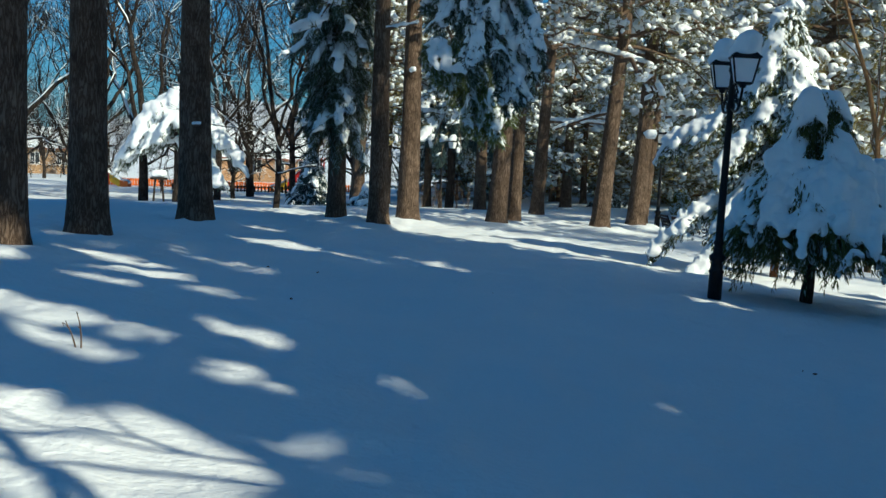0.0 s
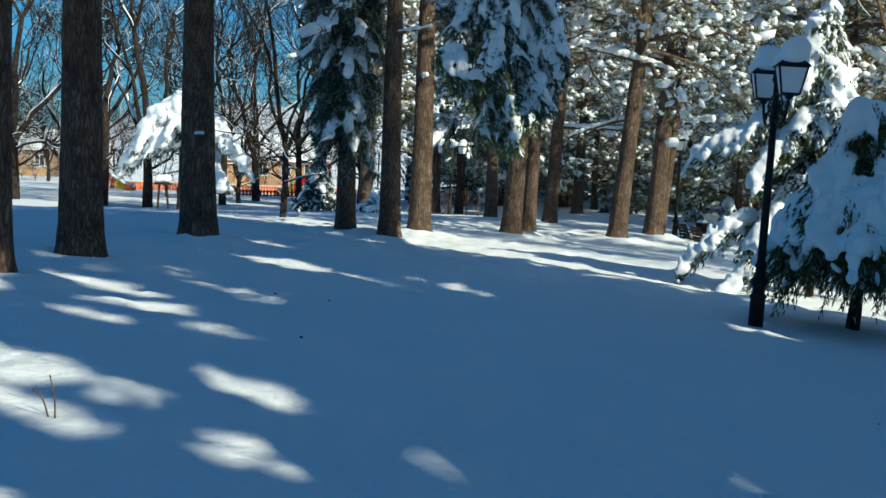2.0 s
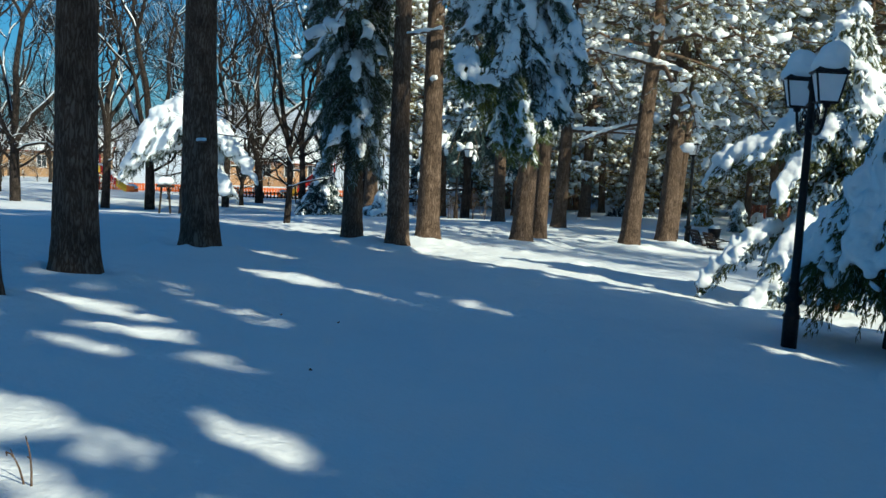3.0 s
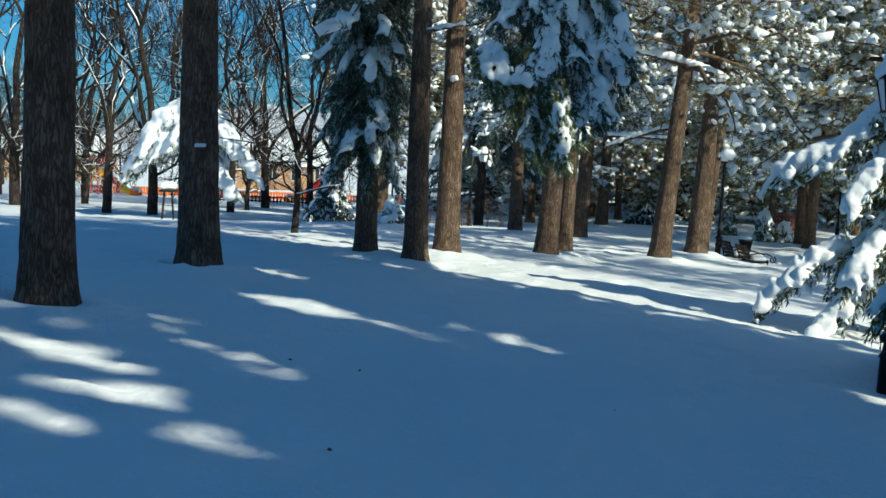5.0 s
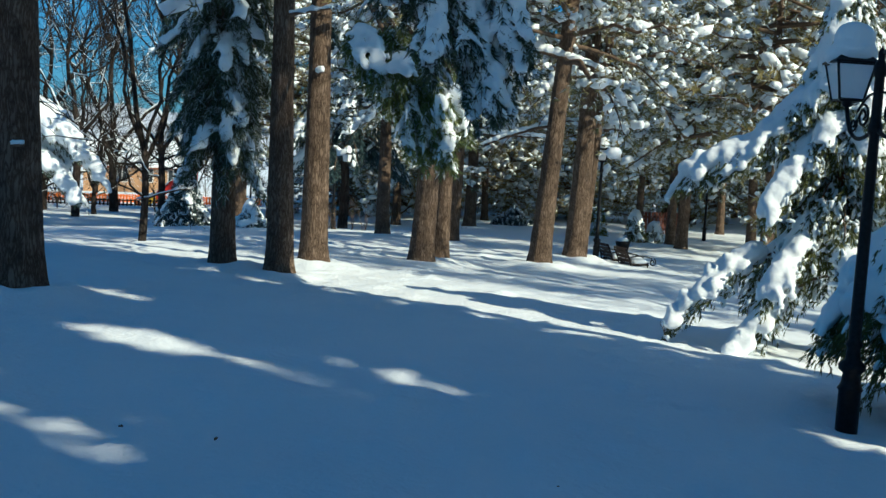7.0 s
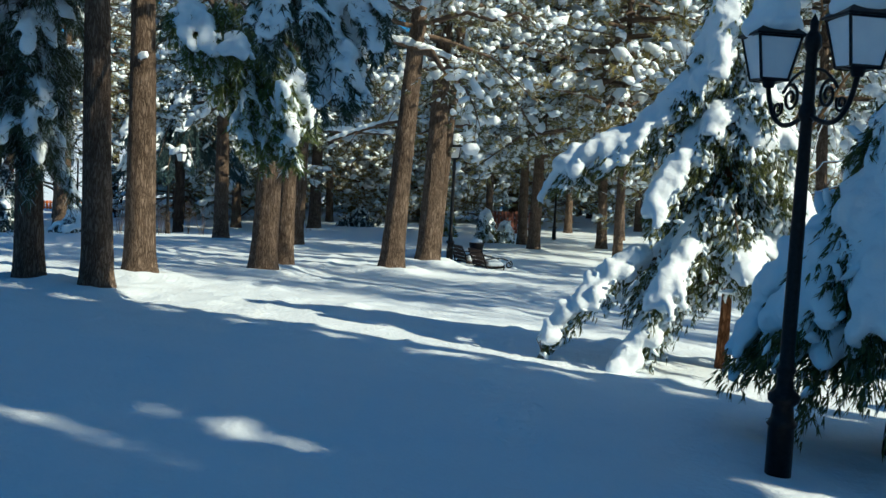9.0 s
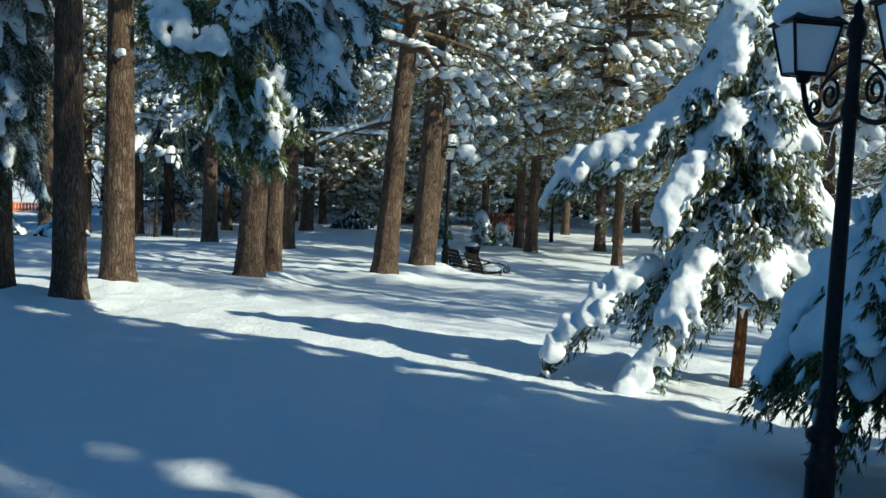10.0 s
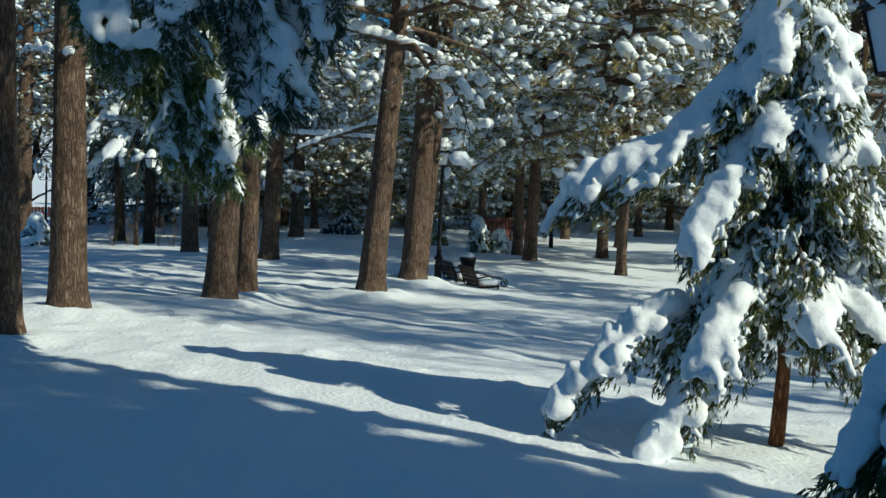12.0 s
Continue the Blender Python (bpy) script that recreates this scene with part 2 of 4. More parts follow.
def swell(x, y):
    """Soft drifts and small unevenness."""
    return 0.03 * np.sin(0.9 * x + 0.5 * np.sin(0.7 * y)) * np.sin(0.6 * y + 1.3) + 0.012 * np.sin(2.3 * x + 1.1 * y) * np.sin(1.7 * y - 0.8 * x + 2)


def far_fade(x, y):
    return np.clip(1 - (np.hypot(x, y - 15) - 35) / 30, 0, 1)


def height(x, y):
    return float(level(np.float64(x), np.float64(y)) + swell(np.float64(x), np.float64(y)) * far_fade(np.float64(x), np.float64(y)))


# pines whose trunks show: x, y, width, lean to the side per metre, height where the crown begins
PINES = [
    (-3.88, 9.3, 0.40, 0.004, 6.5), (-4.17, 11.65, 0.47, -0.009, 6.5), (-4.7, 16.6, 0.55, -0.009, 6.8),
    (-3.66, 22.2, 0.40, -0.01, 4.6), (-2.67, 21.75, 0.425, 0.0, 5.2), (-2.49, 24.4, 0.50, 0.009, 5.3),
    (-2.44, 40.2, 0.46, -0.005, 3.8), (-0.63, 26.6, 0.49, 0.06, 5.0), (-0.28, 27.6, 0.36, 0.03, 5.2),
    (-0.2, 37.9, 0.49, 0.055, 4.6), (0.42, 53.2, 0.55, 0.03, 4.4), (1.94, 29.4, 0.49, 0.08, 4.6),
    (3.02, 32.3, 0.54, 0.045, 4.4), (3.22, 32.75, 0.30, 0.095, 4.6), (7.6, 42.0, 0.42, 0.04, 3.2), (7.65, 44.2, 0.36, 0.0, 3.2),
    (-8.6, 47.0, 0.62, 0.03, 5.0), (-7.6, 48.5, 0.40, 0.03, 4.0),
]
gx = np.concatenate([-np.geomspace(1200, 31, 26), np.arange(-30, -7, 0.4), np.arange(-7, 9, 0.1), np.arange(9, 26.01, 0.4), np.geomspace(27, 1200, 26)])
gy = np.concatenate([-np.geomspace(900, 13, 22), np.arange(-12, 1, 0.4), np.arange(1, 34, 0.1), np.arange(34, 60.01, 0.3), np.geomspace(61, 1500, 30)])
X, Y = np.meshgrid(gx, gy)
Z = level(X, Y) + swell(X, Y) * far_fade(X, Y)
rg = np.random.default_rng(5)
for px_, py_, wd, *_ in PINES:
    d = np.hypot(X - px_, Y - py_)
    Z += 0.09 * np.exp(-((d - wd * 0.9) / 0.35) ** 2) - 0.05 * np.exp(-(d / (wd * 0.6)) ** 2)
for _ in range(7000):        # clods and dimples under the branches
    cx, cy = rg.uniform(-7, 9), rg.uniform(1, 34)
    w = rg.uniform(0.05, 0.16)
    a, b = np.searchsorted(gx, (cx - 3 * w, cx + 3 * w)), np.searchsorted(gy, (cy - 3 * w, cy + 3 * w))
    blk = (slice(b[0], b[1]), slice(a[0], a[1]))
    Z[blk] += rg.choice((1, 1, -0.7)) * rg.uniform(0.008, 0.038) * np.exp(-((X[blk] - cx) ** 2 + (Y[blk] - cy) ** 2) / w ** 2)
gg = Geo()
nx, ny = len(gx), len(gy)
i, j = np.meshgrid(np.arange(ny - 1), np.arange(nx - 1), indexing="ij")
gg.add(np.stack([X, Y, Z], -1).reshape(-1, 3), np.stack([i * nx + j, i * nx + j + 1, (i + 1) * nx + j + 1, (i + 1) * nx + j], -1).reshape(-1, 4))
ground = new("ground", gg.mesh("ground", SNOW))
tagged(ground, "deep fresh snow over the park's lawn", "snow", kind="structure")


# ---- pines ----
def trunk_mesh(rng, width, lean, tall, bend=0.12):
    """A straight furrowed trunk with a flared foot."""
    g = Geo()
    zs = np.concatenate([np.arange(-0.25, 7.0, 0.14), np.linspace(7.2, tall, 14)])
    sides = 30
    th = np.arange(sides) * 2 * np.pi / sides
    ph = rng.random(8) * 6.3
    ridge = 0.035 * np.sin(9 * th + ph[0])[None] * np.sin(zs * 0.9 + ph[1])[:, None] + 0.03 * np.sin(5 * th + ph[2])[None] * np.sin(zs * 1.7 + ph[3])[:, None]
    ridge = ridge + 0.05 * (rng.random((len(zs), sides)) - 0.5)
    r = width / 2 * (1 - 0.72 * np.clip(zs / tall, 0, 1)) * (1 + 0.28 * np.exp(-np.clip(zs, -0.1, 9) / 0.22))
    rr = r[:, None] * (1 + ridge)
    cx = lean * zs + bend * 0.4 * np.sin(zs * 0.5 + ph[4]) * np.clip(zs / 4, 0, 1) * 0.5
    cy = bend * 0.4 * np.sin(zs * 0.43 + ph[5]) * np.clip(zs / 4, 0, 1) * 0.5
    v = np.stack([cx[:, None] + rr * np.cos(th), cy[:, None] + rr * np.sin(th), np.repeat(zs[:, None], sides, 1)], -1)
    i, j = np.meshgrid(np.arange(len(zs) - 1), np.arange(sides), indexing="ij")
    k = (j + 1) % sides
    g.add(v.reshape(-1, 3), np.stack([i * sides + j, i * sides + k, (i + 1) * sides + k, (i + 1) * sides + j], -1).reshape(-1, 4))
    return g


def curve(a, b, c, n):
    """Quadratic arc from a over b to c."""
    s = np.linspace(0, 1, n)[:, None]
    return (1 - s) ** 2 * np.array(a) + 2 * s * (1 - s) * np.array(b) + s ** 2 * np.array(c)


def pine_bough(wood, leaf, snow, rng, start, end, rise, twigs=9, needles=12, snowy=1.0, twig_len=0.55, tuft_gap=0.16, big=1.0, level_=1, droop=0.35, stems=True, blade=0.016, length=0.13, round_=False):
    """One bough with side twigs, brushes of needles and the snow lying on them."""
    start, end = np.array(start, float), np.array(end, float)
    L = np.linalg.norm(end - start)
    mid = (start + end) / 2 + (0, 0, rise)
    p = curve(start, mid, end, 8)
    p[1:] += rng.normal(0, 0.02 * L, (7, 3))
    tube(wood, p if stems else p[::2], np.linspace(0.018 * L + 0.008, 0.006, 8 if stems else 4), 5 if stems else 4)
    cs, ds, sc, ss, sd = [], [], [], [], []
    for k in range(twigs):
        s = 0.22 + 0.78 * (k + rng.random()) / twigs
        at = p[min(int(s * 7), 6)] * (1 - (s * 7) % 1) + p[min(int(s * 7) + 1, 7)] * ((s * 7) % 1)
        fwd = (end - start) / L
        sidev = np.cross(fwd, (0, 0, 1.0)) * (1 if k % 2 else -1)
        way = fwd * rng.uniform(0.3, 0.9) + sidev * rng.uniform(0.3, 1.1) + np.array((0, 0, rng.uniform(-0.35, 0.25)))
        way /= np.linalg.norm(way)
        tl = twig_len * rng.uniform(0.5, 1.2) * (1.15 - 0.5 * s)
        tip = at + way * tl - np.array((0, 0, droop * tl * rng.random()))
        q = curve(at, (at + tip) / 2 + (0, 0, 0.12 * tl), tip, 4)
        if stems:
            tube(wood, q, (0.009, 0.008, 0.006, 0.004), 3)
        m = max(2, int(tl / tuft_gap))
        for e in range(m):
            f = (e + 1) / m
            c = q[min(int(f * 3), 2)] * (1 - (f * 3) % 1) + q[min(int(f * 3) + 1, 3)] * ((f * 3) % 1) if f < 1 else q[3]
            cs.append(c + rng.normal(0, 0.04, 3))
            ds.append(way + rng.normal(0, 0.4, 3) + (0, 0, 0.15))
        if round_:
            for e in range(3):
                if rng.random() < snowy:
                    w = (0.022 + 0.12 * rng.random() ** 2.2) * big
                    sc.append(q[rng.integers(0, 4)] + rng.normal(0, 0.05, 3) + (0, 0, 0.09))
                    ss.append((w * rng.uniform(0.8, 1.7), w * rng.uniform(0.7, 1.3), w * 0.7))
                    sd.append(way + rng.normal(0, 0.5, 3))
            continue
        if rng.random() < 0.85 * snowy:
            t2 = (q[3] - q[0])
            sc.append(q[2] + (0, 0, 0.05 * big))
            ss.append((tl * rng.uniform(0.3, 0.55), rng.uniform(0.07, 0.15) * big, rng.uniform(0.045, 0.09) * big))
            sd.append(t2)
        if rng.random() < 0.5 * snowy:
            sc.append(q[3] + (0, 0, 0.02) + rng.normal(0, 0.03, 3))
            w = rng.uniform(0.06, 0.13) * big
            ss.append((w * 1.3, w, w * 0.75))
            sd.append(way)
    tufts(leaf, cs, ds, rng, needles, length, blade)
    lumps(snow, sc, ss, sd, rng, level_, 0.6 if round_ else 0.25)


def crown(rng, low, tall, radius, boughs, needles=10, snowy=1.0, twigs=8, big=1.0, droop=0.25, stems=True, blade=0.016, length=0.13, gap=0.2, level_=1, round_=False):
    """Boughs all round a stem, longest a third of the way up."""
    wood, leaf, snow = Geo(), Geo(), Geo()
    for k in range(boughs):
        f = (k + rng.random()) / boughs
        z = low + (tall - low) * f
        L = radius * (0.55 + 0.75 * math.sin(math.pi * min(1, 0.25 + 0.75 * f)) ** 1.2) * rng.uniform(0.65, 1.15) * (1 - 0.55 * f)
        a = k * 2.4 + rng.normal(0, 0.4)
        end = (math.cos(a) * L, math.sin(a) * L, z + L * rng.uniform(-droop - 0.25, 0.15))
        pine_bough(wood, leaf, snow, rng, (0, 0, z), end, L * 0.18, twigs, needles, snowy, 0.5 + 0.12 * L, gap, big, level_, 0.35, stems, blade, length, round_)
    return wood, leaf, snow


def crown_meshes(seed, leafmat, **kw):
    r = np.random.default_rng(seed)
    w, l, s = crown(r, **kw)
    return w.mesh("branchwork", TWIG), l.mesh("foliage", leafmat, False), s.mesh("snow_load", SNOW_TREE)


HIGH = [crown_meshes(11, PINE, low=0, tall=9, radius=3.0, boughs=46, twigs=11, big=1.1, snowy=0.6, blade=0.026, round_=True), crown_meshes(12, PINE_OLIVE, low=0, tall=8, radius=3.2, boughs=44, twigs=11, big=1.0, snowy=0.6, blade=0.026, round_=True)]
FAR = dict(low=0, twigs=12, needles=9, stems=False, blade=0.046, length=0.18, gap=0.18, level_=1, round_=True)
LOW = [crown_meshes(21, PINE, tall=8, radius=2.6, boughs=84, big=1.25, snowy=0.75, droop=0.5, **FAR),
       crown_meshes(22, PINE_OLIVE, tall=8, radius=3.0, boughs=88, big=1.1, snowy=0.65, droop=0.4, **FAR),
       crown_meshes(23, PINE_OLIVE, tall=7, radius=2.4, boughs=80, big=1.2, snowy=0.7, droop=0.6, **FAR)]
SHADE = crown_meshes(24, PINE, low=0, tall=20, radius=3.0, boughs=125, twigs=10, needles=4, big=1.7, snowy=0.7, droop=0.4, stems=False, blade=0.09, length=0.25, gap=0.25, level_=0)


def add_crown(tree, meshes, z, lean=0.0, turn=0.0, size=1.0):
    for me in meshes:
        ob = tagged(part(me.name.split(".")[0], me, None, tree), kind="stuff")
        ob.matrix_basis = pose(lean * z, 0, z, 0, math.degrees(math.atan(lean)), turn) @ Matrix.Scale(size, 4)


hanging = []
for n, (x, y, wd, lean, low) in enumerate(PINES):
    r = np.random.default_rng(100 + n)
    tree = thing("pine", (x, y, height(x, y)), "tall pine with furrowed brown bark and snowy boughs, rooted in snow", "tree", "pines of the grove")
    part("trunk", trunk_mesh(r, wd, lean, low + 7), BARK, tree, "furrowed brown bark")
    if n == 3:
        hanging.append((tree, r))
        continue
    if low > 4.5:
        add_crown(tree, HIGH[n % 2], low, lean, 57 * n)
    else:
        add_crown(tree, LOW[n % 2], low, lean, 57 * n, 0.9)

# unseen pines added beside and behind the walk to shade the snow: distance across and along the sun's line
SUN_X, SUN_Y = np.array((math.cos(radians(SUN_AZ)), math.sin(radians(SUN_AZ)))), np.array((-math.sin(radians(SUN_AZ)), math.cos(radians(SUN_AZ))))
SHADERS = [(13.8, 13.0, 2.5, 0.5), (-1.3, 10.0, 3.0, 1.0), (-4.0, 9.0, 3.0, 1.1), (15.0, 3.0, 15.8, 0.75), (14.9, 6.5, 18.0, 0.6), (20.4, 10.0, 14.5, 0.4), (23.6, 10.0, 13.5, 0.42), (27.0, 10.0, 13.0, 0.38), (32.5, 12.0, 6.0, 0.35), (13.5, 2.2, 8.0, 0.55), (15.6, 2.0, 12.8, 0.42), (22.0, -4.0, 10.5, 0.5)]
for n, (s, u, low, size) in enumerate(SHADERS):
    x, y = s * SUN_Y + u * SUN_X
    r = np.random.default_rng(300 + n)
    tree = thing("pine", (x, y, height(x, y)), "unseen tall snowy pine added to cast shade", "tree", "pines beside the walk", turn=40 * n)
    part("trunk", trunk_mesh(r, 0.42, 0.0, low + 19), BARK, tree, "furrowed brown bark")
    add_crown(tree, SHADE, low, 0, 71 * n, size)

# unseen dense pines added across the sun's line to shade the snow; gaps cut in their crowns let sunflecks through
# flecks: centre x, y, half length along the sun's line, half width
FLECKS = [
    (-2.0, 6.1, 0.9, 0.26), (-1.2, 5.1, 0.68, 0.2), (-1.12, 5.9, 0.34, 0.11), (-0.45, 6.22, 0.66, 0.18), (-0.17, 5.05, 0.36, 0.13), (0.6, 5.5, 0.36, 0.05),
    (-2.55, 13.95, 0.95, 0.26), (-1.6, 13.4, 0.8, 0.05), (-0.33, 13.42, 1.15, 0.055), (3.2, 12.6, 0.6, 0.1), (2.15, 6.1, 0.25, 0.05), (-1.33, 8.1, 0.36, 0.13),
    (-3.3, 10.0, 0.6, 0.12), (-2.2, 9.05, 0.36, 0.12), (-2.4, 8.1, 0.5, 0.13), (-0.6, 12.6, 0.32, 0.03), (-1.9, 17.9, 0.35, 0.12), (-3.9, 17.25, 0.8, 0.12), (1.45, 17.35, 0.4, 0.1), (-0.9, 18.15, 0.6, 0.1),
]
SUN_UP = np.array((-math.sin(radians(SUN_EL)) * SUN_X[0], -math.sin(radians(SUN_EL)) * SUN_X[1], math.cos(radians(SUN_EL))))
rf = np.random.default_rng(17)
gaps = [(x, y, a + 0.12, b + 0.13) for x, y, a, b in FLECKS]
for k in range(80):       # dapples by the foremost trunks
    a, r = rf.uniform(0, 6.3), math.sqrt(rf.random())
    gaps.append((-2.9 + 1.6 * r * math.cos(a), 10.4 + 2.5 * r * math.sin(a), rf.uniform(0.16, 0.32), rf.uniform(0.075, 0.12)))
gaps = np.array([(x * SUN_Y[0] + y * SUN_Y[1], x * SUN_UP[0] + y * SUN_UP[1] + height(x, y) * SUN_UP[2], b, a * math.sin(radians(SUN_EL))) for x, y, a, b in gaps])


def dense_crown(tree, x, y, s_lo, s_hi, tall, rng):
    """Packed clumps of needles and snow on boughs reaching both ways across the sun's line."""
    base = height(x, y)
    at = np.array((x, y)) @ SUN_Y
    wood, leaf, snow = Geo(), Geo(), Geo()
    gs, gz = np.meshgrid(np.arange(s_lo, s_hi, 0.19), np.arange(0.6, tall, 0.19))
    gs, gz = (q.ravel() + rng.uniform(-0.07, 0.07, q.size) for q in (gs, gz))
    away = rng.normal(0, 0.45, gs.size)
    p = np.stack([x + (gs - at) * SUN_Y[0] + away * SUN_X[0], y + (gs - at) * SUN_Y[1] + away * SUN_X[1], base + gz + away * math.tan(radians(SUN_EL))], 1)
    up = p @ SUN_UP
    open_ = (((gs[:, None] - gaps[:, 0]) / gaps[:, 2]) ** 2 + ((up[:, None] - gaps[:, 1]) / gaps[:, 3]) ** 2).min(1) < 1
    ground_u = -(up - 0.4 * SUN_UP[2]) / math.sin(radians(SUN_EL))
    keep = ~open_ & (gs > np.where(ground_u > -1.2, 2.0, np.clip(3.1 + 0.6 * (ground_u + 2.93), 2.0, 3.6))) & (gs < 15.3 + 0.25 * np.sin(7 * gz))
    p = p[keep] - (x, y, base)
    white = rng.random(len(p)) < 0.3
    size = np.stack([rng.uniform(0.2, 0.27, len(p)), rng.uniform(0.17, 0.22, len(p)), rng.uniform(0.16, 0.2, len(p))], 1)
    way = np.stack([SUN_Y[0] * np.ones(len(p)), SUN_Y[1] * np.ones(len(p)), rng.normal(-0.2, 0.3, len(p))], 1)
    lumps(leaf, p[~white], size[~white], way[~white], rng, 1, 0.3)
    tufts(leaf, p, way, rng, 5, 0.3, 0.06, 1.4)
    lumps(snow, p[white], size[white], way[white], rng, 1, 0.3)
    for q in p[::12]:
        tube(wood, curve((0, 0, q[2] + 0.2), q * (0.5, 0.5, 1) + (0, 0, 0.2), q, 4), (0.04, 0.03, 0.02, 0.01), 4)
    for name, geo, mat in (("branchwork", wood, TWIG), ("foliage", leaf, PINE_DARK), ("snow_load", snow, SNOW_TREE)):
        tagged(part(name, geo, mat, tree), kind="stuff")


ROW = [2.0, 3.3, 5.55, 7.2, 8.7, 11.35, 13.0, 14.7]
for n, s in enumerate(ROW):
    x, y = s * SUN_Y + (12 + 1.2 * math.sin(2.1 * n)) * SUN_X
    r = np.random.default_rng(340 + n)
    tree = thing("pine", (x, y, height(x, y)), "unseen tall dense pine added for shade, gaps cut for sunflecks", "tree", "pines beside the walk")
    part("trunk", trunk_mesh(r, 0.36, 0.0, 24), BARK, tree, "furrowed brown bark")
    dense_crown(tree, x, y, ROW[0] if n == 0 else (ROW[n - 1] + s) / 2, s + 0.9 if n == len(ROW) - 1 else (s + ROW[n + 1]) / 2, 23.5, r)

# the grove behind
rb = np.random.default_rng(77)
spots = []
tries = 0
while len(spots) < 44 and tries < 4000:
    tries += 1
    x, y = rb.uniform(-10, 36), 50 + 45 * rb.random() ** 1.3
    if x < -9 + 0.06 * (y - 44) or x > 4 + (y - 8) * 0.62 or abs(x - 0.08 * y) < 1.6 and y < 62:
        continue
    if all(math.hypot(x - a, y - b) > 2.6 for a, b in spots + [(p[0], p[1]) for p in PINES]) and math.hypot(x - 7, y - 46.4) > 2.2 and math.hypot(x + 4.8, y - 47) > 2.0 and math.hypot(x - 10.3, y - 50.7) > 1.5:
        spots.append((x, y))
spots += [(-4 + 2.1 * k + 0.7 * math.sin(5.0 * k), 72 + 9 * math.sin(2.3 * k)) for k in range(10)]
spots += [(12.0, 30.5), (9.6, 39.0), (13.5, 41.0), (18.5, 44.0), (11.0, 46.0), (13.7, 53.0), (17.0, 61.0), (20.0, 71.0), (4.6, 64.0)]
for n, (x, y) in enumerate(spots):
    r = np.random.default_rng(500 + n)
    low = r.uniform(0.2, 1.6) if y > 62 else r.uniform(2.6, 4.2)
    tree = thing("pine", (x, y, height(x, y)), "snow-covered pine in the grove behind", "tree", "pines of the grove behind", turn=r.uniform(0, 360))
    part("trunk", trunk_mesh(r, r.uniform(0.3, 0.45), r.uniform(-0.03, 0.03), low + 8), BARK, tree)
    add_crown(tree, LOW[n % 3], low, 0, 0, r.uniform(1.05, 1.5))


# ---- snow-laden conifers ----
CRUMBLE = bpy.data.textures.new("crumble", "CLOUDS")
CRUMBLE.noise_scale, CRUMBLE.noise_depth = 0.16, 3


def remeshed(ob, voxel, smooth=3):
    """Melts overlapping lumps into one blanket."""
    m = ob.modifiers.new("melt", "REMESH")
    m.mode, m.voxel_size, m.use_smooth_shade = "VOXEL", voxel, True
    k = ob.modifiers.new("soften", "SMOOTH")
    k.factor, k.iterations = 0.5, smooth
    d = ob.modifiers.new("crumble", "DISPLACE")
    d.texture, d.strength, d.mid_level, d.texture_coords = CRUMBLE, voxel * 1.5, 0.5, "LOCAL"
    return ob


